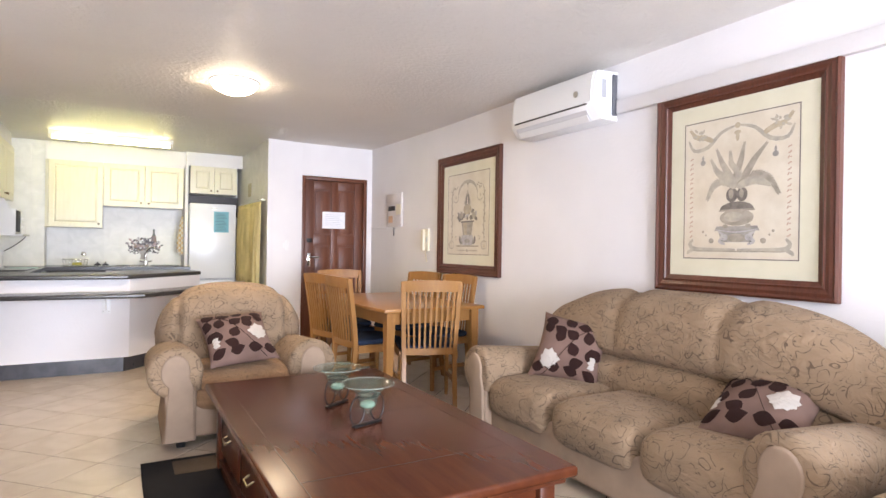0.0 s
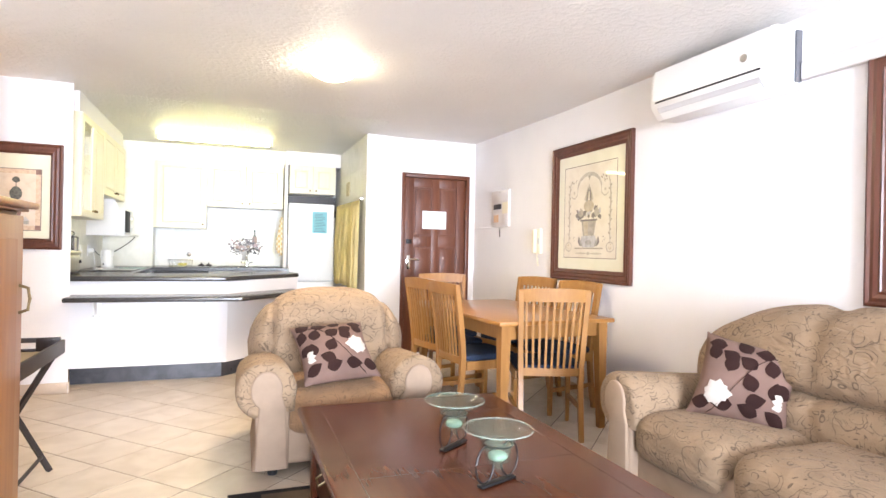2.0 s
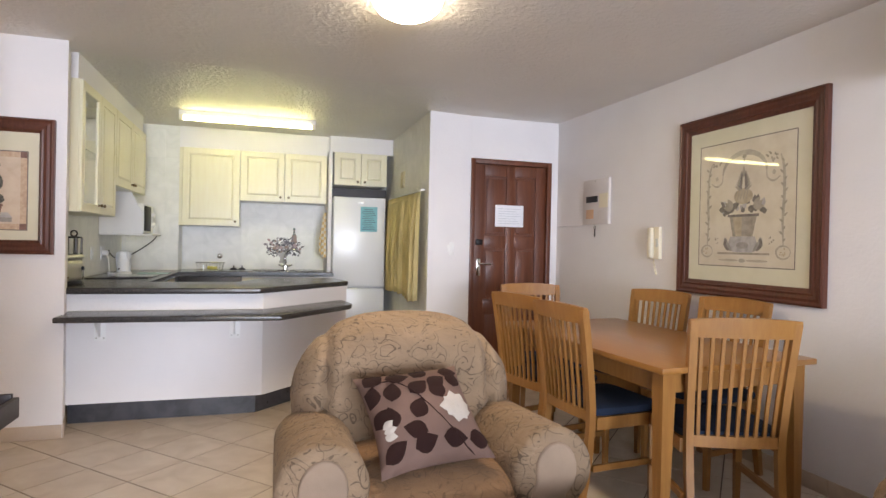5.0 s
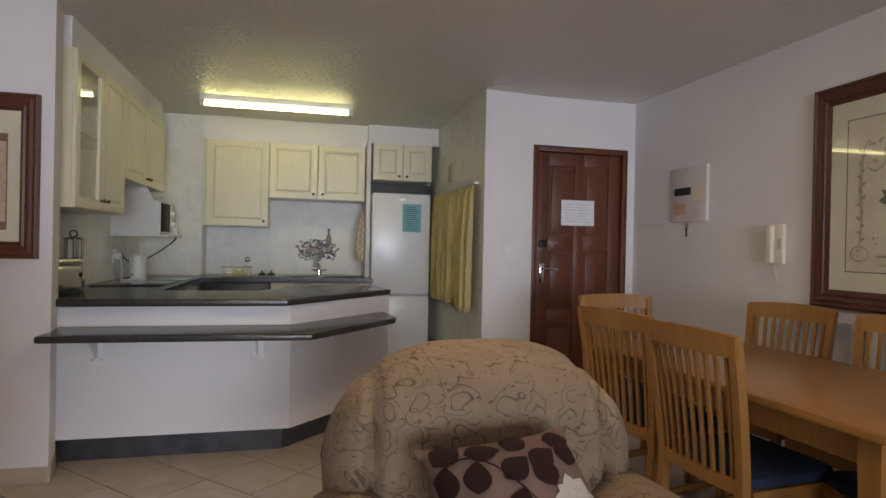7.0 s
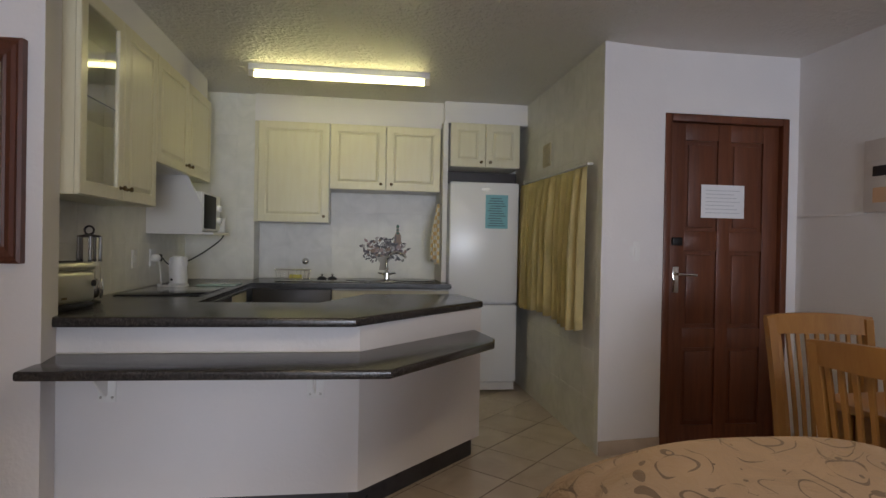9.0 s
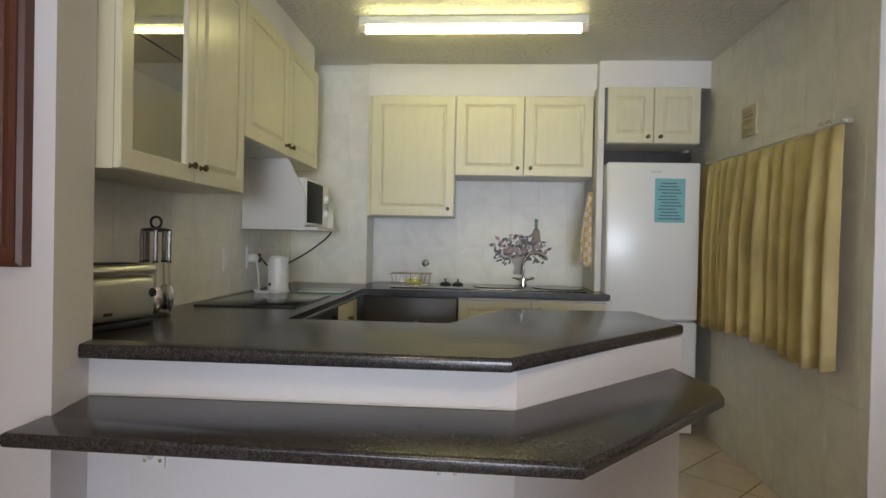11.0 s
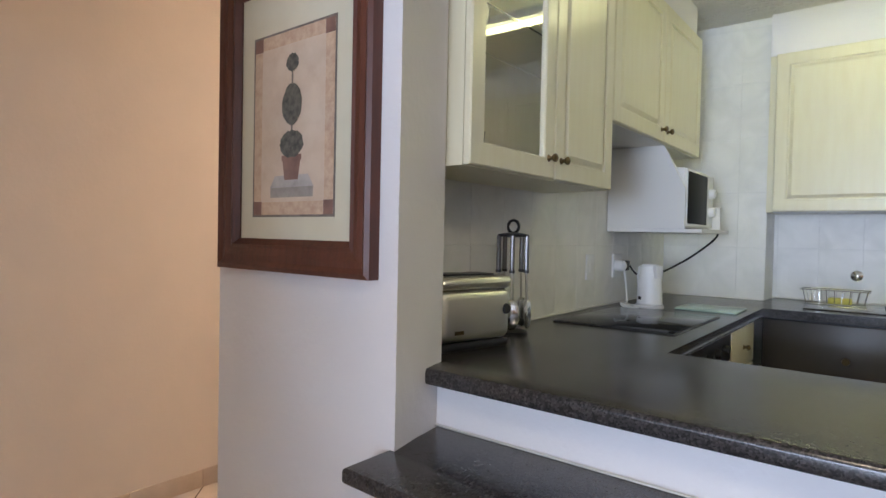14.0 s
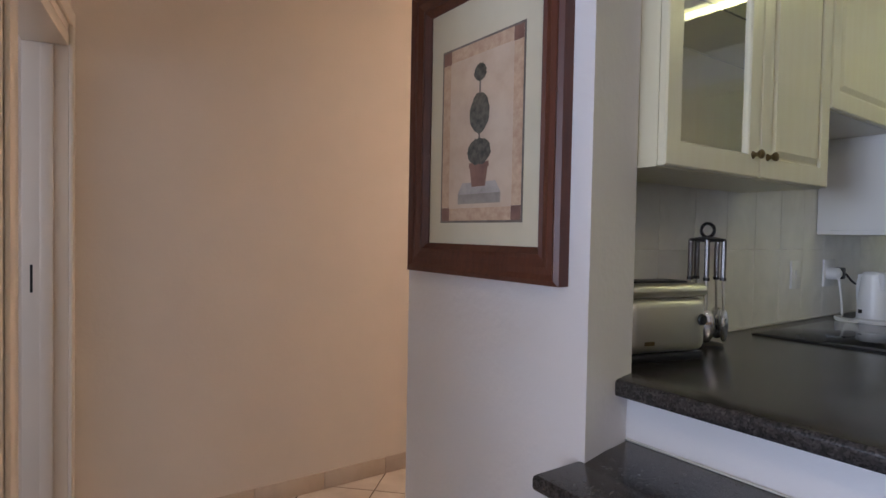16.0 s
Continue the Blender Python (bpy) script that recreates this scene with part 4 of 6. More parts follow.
def dining_chair(m):
    c = thing("dining_chair", "golden beech slat-back dining chair with a navy seat", "chair", m, "dining chairs")
    w = 0.225

    def back_y(z):
        k = (z - 0.42) / 0.55
        return -0.205 - 0.075 * max(k, 0) ** 1.3 - (0.05 * ((0.42 - z) / 0.42) ** 1.5 if z < 0.42 else 0)
    zs = [0, 0.12, 0.24, 0.36, 0.46, 0.56, 0.66, 0.76, 0.86, 0.945]
    for s in (-1, 1):
        bm = bmesh.new()
        prev = None
        for z in zs:
            h = 0.018 if z > 0.05 else 0.014
            x = s * (w - 0.034 + 0.020 * max(0, (z - 0.40) / 0.55))
            y = back_y(z)
            ring = [bm.verts.new((x + a * 0.016, y + b * h, z)) for a, b in ((-1, -1), (1, -1), (1, 1), (-1, 1))]
            if prev:
                for k in range(4):
                    bm.faces.new((prev[k], prev[(k + 1) % 4], ring[(k + 1) % 4], ring[k]))
            else:
                bm.faces.new(ring[::-1])
            prev = ring
        bm.faces.new(prev)
        part("back_post", bm, BEECH, c, angle=50)
        bm = box(-0.018, 0.018, -0.018, 0.018, 0, 0.43)
        for v in bm.verts:
            if v.co.z < 0.01:
                v.co.x, v.co.y = v.co.x * 0.7, v.co.y * 0.7
        bmesh.ops.translate(bm, vec=(s * (w - 0.015), 0.20, 0), verts=bm.verts[:])
        part("front_leg", bm, BEECH, c)
        part("side_rail", box(s * (w - 0.015) - 0.011, s * (w - 0.015) + 0.011, -0.19, 0.183, 0.37, 0.43), BEECH, c)
        part("stretcher", box(s * (w - 0.015) - 0.009, s * (w - 0.015) + 0.009, -0.205, 0.185, 0.17, 0.20), BEECH, c)
    part("front_rail", box(-w + 0.035, w - 0.035, 0.19, 0.212, 0.37, 0.43), BEECH, c)

    def rail(name, z0, z1, bow):
        bm = bmesh.new()
        prev = None
        for i in range(9):
            u = -1 + i / 4
            x = u * (w + 0.003 if z0 > 0.8 else w - 0.045)
            b = bow * (1 - u * u)
            up = 0.012 * (1 - u * u) if z0 > 0.8 else 0
            ring = [bm.verts.new((x, back_y(z) - b + d, z + (up if z == z1 else 0))) for z, d in ((z0, -0.012), (z0, 0.012), (z1, 0.012), (z1, -0.012))]
            if prev:
                for k in range(4):
                    bm.faces.new((prev[k], prev[(k + 1) % 4], ring[(k + 1) % 4], ring[k]))
            else:
                bm.faces.new(ring)
            prev = ring
        bm.faces.new(prev[::-1])
        part(name, bm, BEECH, c, angle=50)
    rail("top_rail", 0.880, 0.955, 0.026)
    rail("lower_rail", 0.405, 0.455, 0.012)
    for i in range(9):
        u = -0.84 + i * 1.68 / 8
        bm = bmesh.new()
        prev = None
        for z in (0.45, 0.56, 0.67, 0.78, 0.885):
            x = u * (w - 0.040 + 0.024 * (z - 0.42) / 0.5)
            y = back_y(z) - 0.02 * (1 - u * u)
            ring = [bm.verts.new((x + a * 0.0072, y + b * 0.006, z)) for a, b in ((-1, -1), (1, -1), (1, 1), (-1, 1))]
            if prev:
                for k in range(4):
                    bm.faces.new((prev[k], prev[(k + 1) % 4], ring[(k + 1) % 4], ring[k]))
            prev = ring
        part("slat", bm, BEECH, c, angle=50)
    part("seat", soft((0, 0.005, 0.452), (0.222, 0.215, 0.03), 0.5, 0.25, 32, 10), NAVY, c, "navy upholstered seat")
    return c


c0 = dining_chair(pose(2.130, 3.945, 0, 0, 0, -19))
for x, y, rz in ((1.835, 4.41, -85), (1.83, 4.975, -77), (2.50, 4.45, 100), (2.455, 5.02, 106), (2.01, 5.43, 174)):
    copy_thing(c0, pose(x, y, 0, 0, 0, rz))

# ---------------- entrance door, pictures, wall fittings ----------------
DX0, DX1, DZ = 1.935, 2.765, 2.053
dr = thing("door_entrance", "dark reddish wooden panelled entrance door, closed", "door", pose(0, DOORY, 0))
dr["kind"] = "structure"
for nm, a in (("jamb", (DX0 + 0.001, DX0 + 0.045, 0.0, 0.10, 0.0, DZ)), ("jamb", (DX1 - 0.045, DX1 - 0.001, 0.0, 0.10, 0.0, DZ)), ("head", (DX0 + 0.046, DX1 - 0.046, 0.0, 0.10, DZ - 0.045, DZ - 0.001))):
    part(nm, box(a[0], a[1], a[2] - 0.006, a[3], a[4], a[5], 0.004), DOORWOOD, dr)
lx0, lx1 = DX0 + 0.048, DX1 - 0.048
leafp = part("leaf", box(lx0, lx1, 0.045, 0.075, 0.006, DZ - 0.048), DOORWOOD, dr)
st = 0.105
zs = [(0.14, 0.62), (0.74, 1.22), (1.34, 1.90)]
for x0, x1 in ((lx0, lx0 + st), (lx1 - st, lx1), ((lx0 + lx1) / 2 - st / 2 + 0.01, (lx0 + lx1) / 2 + st / 2 - 0.01)):
    part("stile", box(x0, x1, 0.028, 0.0449, 0.006, DZ - 0.048, 0.003), DOORWOOD, leafp)
for z0, z1 in ((0.006, 0.14), (0.62, 0.74), (1.22, 1.34), (1.90, DZ - 0.048)):
    for x0, x1 in ((lx0 + st, (lx0 + lx1) / 2 - st / 2 + 0.01), ((lx0 + lx1) / 2 + st / 2 - 0.01, lx1 - st)):
        part("rail", box(x0 + 0.0005, x1 - 0.0005, 0.0295, 0.0448, z0, z1, 0.003), DOORWOOD, leafp)
for z0, z1 in zs:
    for x0, x1 in ((lx0 + st, (lx0 + lx1) / 2 - st / 2 + 0.01), ((lx0 + lx1) / 2 + st / 2 - 0.01, lx1 - st)):
        part("panel", box(x0 + 0.025, x1 - 0.025, 0.034, 0.0447, z0 + 0.025, z1 - 0.025, 0.008), DOORWOOD, leafp)
part("handle_plate", box(lx0 + 0.032, lx0 + 0.072, 0.022, 0.0279, 0.96, 1.12, 0.003), CHROME, leafp, "chrome lock plate")
part("lever", tube([(lx0 + 0.052, 0.022, 1.075), (lx0 + 0.052, -0.02, 1.075), (lx0 + 0.07, -0.03, 1.075), (lx0 + 0.16, -0.03, 1.07)], 0.009), CHROME, leafp, "chrome lever handle")
part("deadlock", box(lx0 + 0.02, lx0 + 0.085, 0.005, 0.0279, 1.25, 1.30, 0.006), IRON, leafp, "dark deadlock")
nd = thing("notice", "white paper notice fixed to the entrance door", "notice", pose(2.195, DOORY + 0.027, 1.425))
part("sheet", box(0, 0.29, -0.0015, 0, 0, 0.205), PAPER, nd)
for i in range(7):
    part("text_line", box(0.03, 0.26 - 0.02 * (i % 3), -0.0026, -0.0017, 0.03 + i * 0.023, 0.034 + i * 0.023), mat("pale_ink", (0.5, 0.52, 0.56), 0.8) if i == 0 else bpy.data.materials["pale_ink"], nd)
sw = thing("light_switch", "white double light switch on the plaster", "switch", pose(1.735, DOORY - 0.018, 1.21))
part("plate", box(-0.04, 0.04, -0.009, -0.0005, -0.06, 0.06, 0.003), WHITEPL, sw)
for s in (-1, 1):
    part("rocker", box(s * 0.017 - 0.012, s * 0.017 + 0.012, -0.013, -0.0092, -0.03, 0.03, 0.002), WHITEPL, sw)


def wall_frame(m, w, h, label, fw=0.095, mat_w=0.095, mat_h=0.10, drop=0.0):
    """A framed print on a wall: face towards -y, back at y = 0, lower left corner at the origin."""
    p = thing("framed_picture", label, "picture", m, "framed botanical prints")
    prof = [(0, 0), (0, -0.030), (0.012, -0.036), (0.024, -0.028), (0.040, -0.030), (0.058, -0.024), (0.068, -0.027), (0.074, -0.020), (fw, -0.012), (fw, -0.004)]
    corners = [(0, 0, 1, 1), (w, 0, -1, 1), (w, h, -1, -1), (0, h, 1, -1)]
    for k in range(4):
        bm = bmesh.new()
        rows = []
        for c in (corners[k], corners[(k + 1) % 4]):
            rows.append([bm.verts.new((c[0] + c[2] * o, y, c[1] + c[3] * o)) for o, y in prof])
        for i in range(len(prof) - 1):
            bm.faces.new((rows[0][i], rows[1][i], rows[1][i + 1], rows[0][i + 1]))
        bm.faces.new(rows[0])
        bm.faces.new(rows[1])
        part("frame_side", bm, FRAMEWOOD, p, angle=25)
    part("mount", box(fw - 0.002, w - fw + 0.002, -0.008, -0.003, fw - 0.002, h - fw + 0.002), MOUNT, p, "cream card mount")
    x0, x1, z0, z1 = fw + mat_w, w - fw - mat_w, fw + mat_h + drop, h - fw - mat_h + drop
    for a in ((x0 - 0.006, x1 + 0.006, z0 - 0.006, z0), (x0 - 0.006, x1 + 0.006, z1, z1 + 0.006), (x0 - 0.006, x0, z0, z1), (x1, x1 + 0.006, z0, z1)):
        part("mount_edge", box(a[0], a[1], -0.0092, -0.0085, a[2], a[3]), SEPIA, p)
    part("print", box(x0, x1, -0.0090, -0.0082, z0, z1), PARCHMENT if w > 0.8 else PEACH, p)
    return p, (x0, x1, z0, z1)


def gloss_paper(name, a, b, scale=6):
    m = mat(name, a, 0.6, Coat_Weight=1.0, Coat_Roughness=0.02)
    v = coords(m)
    n = node(m, "TexNoise", {"Vector": v, "Scale": scale, "Detail": 5, "Roughness": 0.6}).outputs["Fac"]
    put(m, ramp(m, n, [(0.32, b), (0.62, a)]), "Base Color")
    return m


MOUNT = gloss_paper("cream_mount_card", (0.66, 0.63, 0.48), (0.62, 0.59, 0.44))
PARCHMENT = gloss_paper("parchment_print", (0.66, 0.60, 0.48), (0.57, 0.50, 0.38))
PEACH = gloss_paper("peach_print", (0.63, 0.52, 0.40), (0.55, 0.43, 0.32), 14)
SEPIA = gloss_paper("sepia_print", (0.20, 0.175, 0.15), (0.12, 0.10, 0.085), 30)
GREYINK = gloss_paper("grey_wash_print", (0.38, 0.335, 0.265), (0.25, 0.22, 0.17), 22)
PALEINK = gloss_paper("pale_wash_print", (0.46, 0.41, 0.32), (0.33, 0.30, 0.25), 25)
TAN = gloss_paper("tan_wash_print", (0.48, 0.40, 0.28), (0.37, 0.30, 0.20), 25)
ROSE = gloss_paper("rose_wash_print", (0.50, 0.35, 0.27), (0.43, 0.30, 0.23), 40)
DARKGREEN = gloss_paper("dark_green_print", (0.115, 0.115, 0.095), (0.035, 0.040, 0.035), 70)
TERRA = gloss_paper("terracotta_print", (0.25, 0.135, 0.105), (0.17, 0.09, 0.07), 20)
STONEINK = gloss_paper("pale_stone_print", (0.46, 0.43, 0.41), (0.33, 0.31, 0.30), 30)
SLATE = gloss_paper("slate_print", (0.36, 0.335, 0.295), (0.24, 0.22, 0.195), 20)


PRINTED = {}


def shape(parent, pts, material, layer, name="motif"):
    bm = bmesh.new()
    PRINTED[parent] = PRINTED.get(parent, 0) + 1
    y = -0.0094 - 0.00004 * PRINTED[parent]
    f = bm.faces.new([bm.verts.new((x, y, z)) for x, z in pts])
    ext = bmesh.ops.extrude_face_region(bm, geom=[f])
    bmesh.ops.translate(bm, vec=(0, 0.00003, 0), verts=[v for v in ext["geom"] if isinstance(v, bmesh.types.BMVert)])
    return part(name, bm, material, parent)


def disc(cx, cz, rx, rz, n=24):
    return [(cx + rx * math.cos(2 * math.pi * i / n), cz + rz * math.sin(2 * math.pi * i / n)) for i in range(n)]


def band(pts, wd):
    up, dn = [], []
    for i, (x, z) in enumerate(pts):
        ax, az = pts[max(i - 1, 0)]
        bx, bz = pts[min(i + 1, len(pts) - 1)]
        l = math.hypot(bx - ax, bz - az) or 1
        nx, nz = -(bz - az) / l, (bx - ax) / l
        t = wd * (0.35 + 0.65 * math.sin(math.pi * (i + 0.5) / len(pts)))
        up.append((x + nx * t, z + nz * t))
        dn.append((x - nx * t, z - nz * t))
    return up + dn[::-1]


def rot_right(y, z):
    """Placement on the right-hand wall, face towards -x: local x runs towards -y."""
    return pose(RIGHT - 0.001, y, z, 0, 0, -90)


def shapes(parent, polys, material, name):
    """Several printed marks in one thin layer."""
    bm = bmesh.new()
    PRINTED[parent] = PRINTED.get(parent, 0) + 1
    y = -0.0094 - 0.00005 * PRINTED[parent]
    for i, pts in enumerate(polys):
        bm.faces.new([bm.verts.new((x, y - 0.0000007 * i, z)) for x, z in pts])
    ob = part(name, bm, material, parent)
    return tagged(ob, kind="stuff") if len(polys) > 1 else ob


def frond(pts, ln, wd, spread=42):
    """Leaflets on both sides of a midrib."""
    out = [band(pts, 0.004)]
    n = len(pts)
    for i in range(1, n):
        (ax, az), (bx, bz) = pts[i - 1], pts[i]
        an = math.atan2(bz - az, bx - ax)
        k = ln * (0.55 + 0.45 * math.sin(math.pi * i / n)) * (1 - 0.35 * i / n)
        for h in (0.0, 0.5):
            x, z = ax + (bx - ax) * h, az + (bz - az) * h
            for s in (-1, 1):
                out.append(leaf(x, z, an + s * radians(spread - 18 * i / n), k, wd))
    return out


def curve(at, points, n=14):
    """A smooth run through points given in the print's own units."""
    p = [points[0]] + list(points) + [points[-1]]
    out = []
    for a, b, c, d in zip(p, p[1:], p[2:], p[3:]):
        for t in np.linspace(0, 1, max(2, n // (len(points) - 1)), endpoint=False):
            out.append(at(*[0.5 * (2 * q + (r - o) * t + (2 * o - 5 * q + 4 * r - e) * t * t + (3 * q - o - 3 * r + e) * t ** 3) for o, q, r, e in zip(a, b, c, d)]))
    return out + [at(*points[-1])]


def ornament(p, r, palm=True):
    x0, x1, z0, z1 = r
    cx, w, h = (x0 + x1) / 2, x1 - x0, z1 - z0
    rl = random.Random(4 if palm else 9)

    def at(u, v):
        return (cx + u * w / 2, z0 + v * h)

    def blob(u, v, rx, rz, n=20):
        return disc(*at(u, v), rx * w / 2, rz * h, n)

    def tuft(u, v, size, n, material, name):
        polys = []
        for k in range(n):
            a = rl.uniform(0, 2 * math.pi)
            d = size * math.sqrt(rl.random())
            x, z = at(u, v)
            polys.append(leaf(x + d * math.cos(a), z + 0.8 * d * math.sin(a), a + rl.uniform(-0.8, 0.8), rl.uniform(0.5, 1.1) * size, 0.22 * size))
        shapes(p, polys, material, name)

    if palm:
        for s in (-1, 1):
            marks = []
            for k in range(17):
                x, z = at(s * 0.86, 0.15 + k * 0.036)
                marks += [leaf(x - 0.011, z, radians(20 + 20 * (k % 3)), 0.022, 0.004), disc(x + 0.006, z + 0.010, 0.005, 0.004, 8)]
            shapes(p, marks, ROSE, "border_mark")
            shapes(p, [band(curve(at, ((s * 0.93, 0.88), (s * 0.82, 0.80), (s * 0.55, 0.81), (s * 0.30, 0.90), (s * 0.04, 0.935))), 0.011)], PALEINK, "garland_ribbon")
            shapes(p, frond(curve(at, ((s * 0.45, 0.85), (s * 0.62, 0.885), (s * 0.78, 0.90), (s * 0.90, 0.955)), 9), 0.034, 0.005), TAN, "garland_leaf")
            tuft(s * 0.72, 0.905, 0.032, 12, PALEINK, "garland_flower")
            shapes(p, [blob(s * 0.64, 0.70, 0.05, 0.020, 12), leaf(*at(s * 0.64, 0.715), radians(90), 0.030, 0.007)], SLATE, "small_fruit")
            shapes(p, [blob(s * 0.46, 0.125, 0.05, 0.019, 12), blob(s * 0.62, 0.19, 0.025, 0.010, 10), blob(s * 0.56, 0.165, 0.018, 0.008, 10)], GREYINK, "small_fruit")
            shapes(p, [band(curve(at, ((s * 0.02, 0.062), (s * 0.5, 0.060), (s * 0.80, 0.066), (s * 0.88, 0.10), (s * 0.82, 0.135))), 0.013), band(curve(at, ((s * 0.80, 0.06), (s * 0.90, 0.045), (s * 0.93, 0.025))), 0.010)], PALEINK, "base_scroll")
        shapes(p, [band(curve(at, ((-0.80, 0.052), (0.0, 0.050), (0.80, 0.052))), 0.004)], GREYINK, "base_line")
        shapes(p, [blob(0, 0.935, 0.05, 0.020), blob(0, 0.885, 0.06, 0.016), blob(0, 0.855, 0.035, 0.030)], TAN, "pendant")
        # stand
        shapes(p, [[at(-0.40, 0.195), at(0.40, 0.195), at(0.36, 0.228), at(-0.36, 0.228)], [at(-0.26, 0.115), at(0.26, 0.115), at(0.33, 0.196), at(-0.33, 0.196)]], SLATE, "stand")
        shapes(p, [blob(0, 0.145, 0.17, 0.030)], GREYINK, "stand_shadow")
        shapes(p, [blob(s * 0.22, 0.15, 0.07, 0.024) for s in (-1, 1)] + [band(curve(at, ((-0.38, 0.205), (0, 0.185), (0.38, 0.205))), 0.004)] + [band(curve(at, ((s * 0.32, 0.19), (s * 0.22, 0.16), (s * 0.30, 0.12), (s * 0.20, 0.10))), 0.010) for s in (-1, 1)], STONEINK, "stand_scroll")
        # covered bowl
        shapes(p, [blob(0, 0.288, 0.30, 0.058, 28), blob(-0.2, 0.228, 0.05, 0.014), blob(0.2, 0.228, 0.05, 0.014)], GREYINK, "bowl")
        shapes(p, [blob(-0.06, 0.293, 0.17, 0.036, 24)], PALEINK, "bowl_light")
        shapes(p, [[at(-0.30 * math.cos(t), 0.345 + 0.055 * math.sin(t)) for t in np.linspace(0, math.pi, 18)]], SEPIA, "bowl_lid")
        shapes(p, [[at(-0.32, 0.333), at(0.32, 0.333), at(0.31, 0.347), at(-0.31, 0.347)]], GREYINK, "bowl_rim")
        # nuts and palm
        shapes(p, [blob(-0.085, 0.448, 0.105, 0.052), blob(0.095, 0.448, 0.095, 0.050)], SEPIA, "palm_nut")
        shapes(p, [blob(-0.10, 0.455, 0.045, 0.034), blob(0.085, 0.455, 0.04, 0.032)], GREYINK, "palm_nut_light")
        ribs = [((0, 0.50), (0.0, 0.58), (0.06, 0.68), (0.12, 0.79)), ((0, 0.50), (-0.12, 0.58), (-0.25, 0.67), (-0.36, 0.77)), ((0, 0.50), (0.14, 0.58), (0.30, 0.68), (0.48, 0.77)), ((0, 0.50), (-0.18, 0.56), (-0.34, 0.62), (-0.46, 0.70)), ((0, 0.50), (0.02, 0.58), (-0.08, 0.66), (-0.12, 0.74))]
        for k, q in enumerate(ribs):
            shapes(p, frond(curve(at, q, 21), 0.060, 0.0036, 30), (GREYINK, PALEINK, GREYINK, PALEINK, PALEINK)[k], "palm_frond")
        for k, q in enumerate((((0, 0.50), (-0.24, 0.545), (-0.42, 0.52), (-0.54, 0.43)), ((0, 0.50), (0.26, 0.57), (0.52, 0.55), (0.70, 0.44)), ((0, 0.50), (0.20, 0.53), (0.36, 0.53), (0.55, 0.50)))):
            shapes(p, frond(curve(at, q, 21), 0.046, 0.0034, 46), (PALEINK, GREYINK, PALEINK)[k], "palm_frond")
    else:
        arch = [at(0.46 * math.cos(t), 0.74 + 0.16 * math.sin(t)) for t in np.linspace(0, math.pi, 22)]
        shapes(p, [band(arch, 0.016)], PALEINK, "arch")
        shapes(p, [blob(0, 0.87, 0.045, 0.016), blob(0, 0.845, 0.02, 0.016)], GREYINK, "pendant")
        for s in (-1, 1):
            shapes(p, [band(curve(at, ((s * 0.80, 0.16), (s * 0.78, 0.35), (s * 0.80, 0.55), (s * 0.78, 0.75), (s * 0.72, 0.84))), 0.010)], PALEINK, "border_stem")
            side = []
            for k in range(14):
                x, z = at(s * 0.79, 0.20 + k * 0.045)
                side.append(leaf(x, z, radians(90 + (50 if k % 2 else -50)), rl.uniform(0.02, 0.04), 0.007))
            shapes(p, side, GREYINK, "border_leaf")
            ring = [at(s * 0.80 + 0.13 * math.cos(t), 0.115 + 0.048 * math.sin(t)) for t in np.linspace(0, 2 * math.pi, 22)]
            shapes(p, [band(ring, 0.006)], PALEINK, "corner_ring")
            tuft(s * 0.80, 0.115, 0.020, 7, TAN, "corner_flower")
            shapes(p, [band(curve(at, ((s * 0.46, 0.74), (s * 0.48, 0.68), (s * 0.60, 0.65), (s * 0.72, 0.68))), 0.006), blob(s * 0.60, 0.715, 0.035, 0.018)], PALEINK, "scroll")
            tuft(s * 0.58, 0.84, 0.030, 8, GREYINK, "border_flower")
            tuft(s * 0.56, 0.20, 0.018, 6, GREYINK, "small_flower")
            shapes(p, [band(curve(at, ((s * 0.38, 0.225), (s * 0.34, 0.17), (s * 0.22, 0.14), (s * 0.08, 0.125))), 0.020)], SLATE, "stand_scroll")
            shapes(p, [band(curve(at, ((s * 0.36, 0.215), (s * 0.38, 0.17), (s * 0.30, 0.125))), 0.012)], SEPIA, "stand_shadow")
        shapes(p, [[at(-0.55, 0.092), at(0.55, 0.092), at(0.55, 0.108), at(-0.55, 0.108)]], GREYINK, "base_line")
        shapes(p, [blob(-0.3, 0.045, 0.22, 0.010), blob(0.3, 0.045, 0.22, 0.010), blob(0, 0.045, 0.07, 0.016)], PALEINK, "base_scroll")
        shapes(p, [[at(-0.20, 0.11), at(0.20, 0.11), at(0.30, 0.19), at(0.26, 0.235), at(-0.26, 0.235), at(-0.30, 0.19)]], STONEINK, "stand")
        shapes(p, [blob(0, 0.165, 0.13, 0.026)], SLATE, "stand_boss")
        # pot, foliage, pineapple
        shapes(p, [[at(-0.21, 0.236), at(0.21, 0.236), at(0.29, 0.40), at(-0.29, 0.40)]], GREYINK, "pot")
        shapes(p, [[at(-0.15, 0.24), at(-0.02, 0.24), at(-0.02, 0.39), at(-0.21, 0.39)]], TAN, "pot_light")
        shapes(p, [[at(-0.33, 0.392), at(0.33, 0.392), at(0.33, 0.412), at(-0.33, 0.412)]], SEPIA, "pot_rim")
        fol, pale = [], []
        for k in range(34):
            u, v = rl.uniform(-0.42, 0.42), rl.uniform(0.415, 0.50)
            x, z = at(u, v)
            (fol if k % 5 < 3 else pale).append(leaf(x, z, radians(90 - u * 150 + rl.uniform(-40, 40)), rl.uniform(0.03, 0.055), rl.uniform(0.012, 0.02)))
        shapes(p, pale, STONEINK, "foliage")
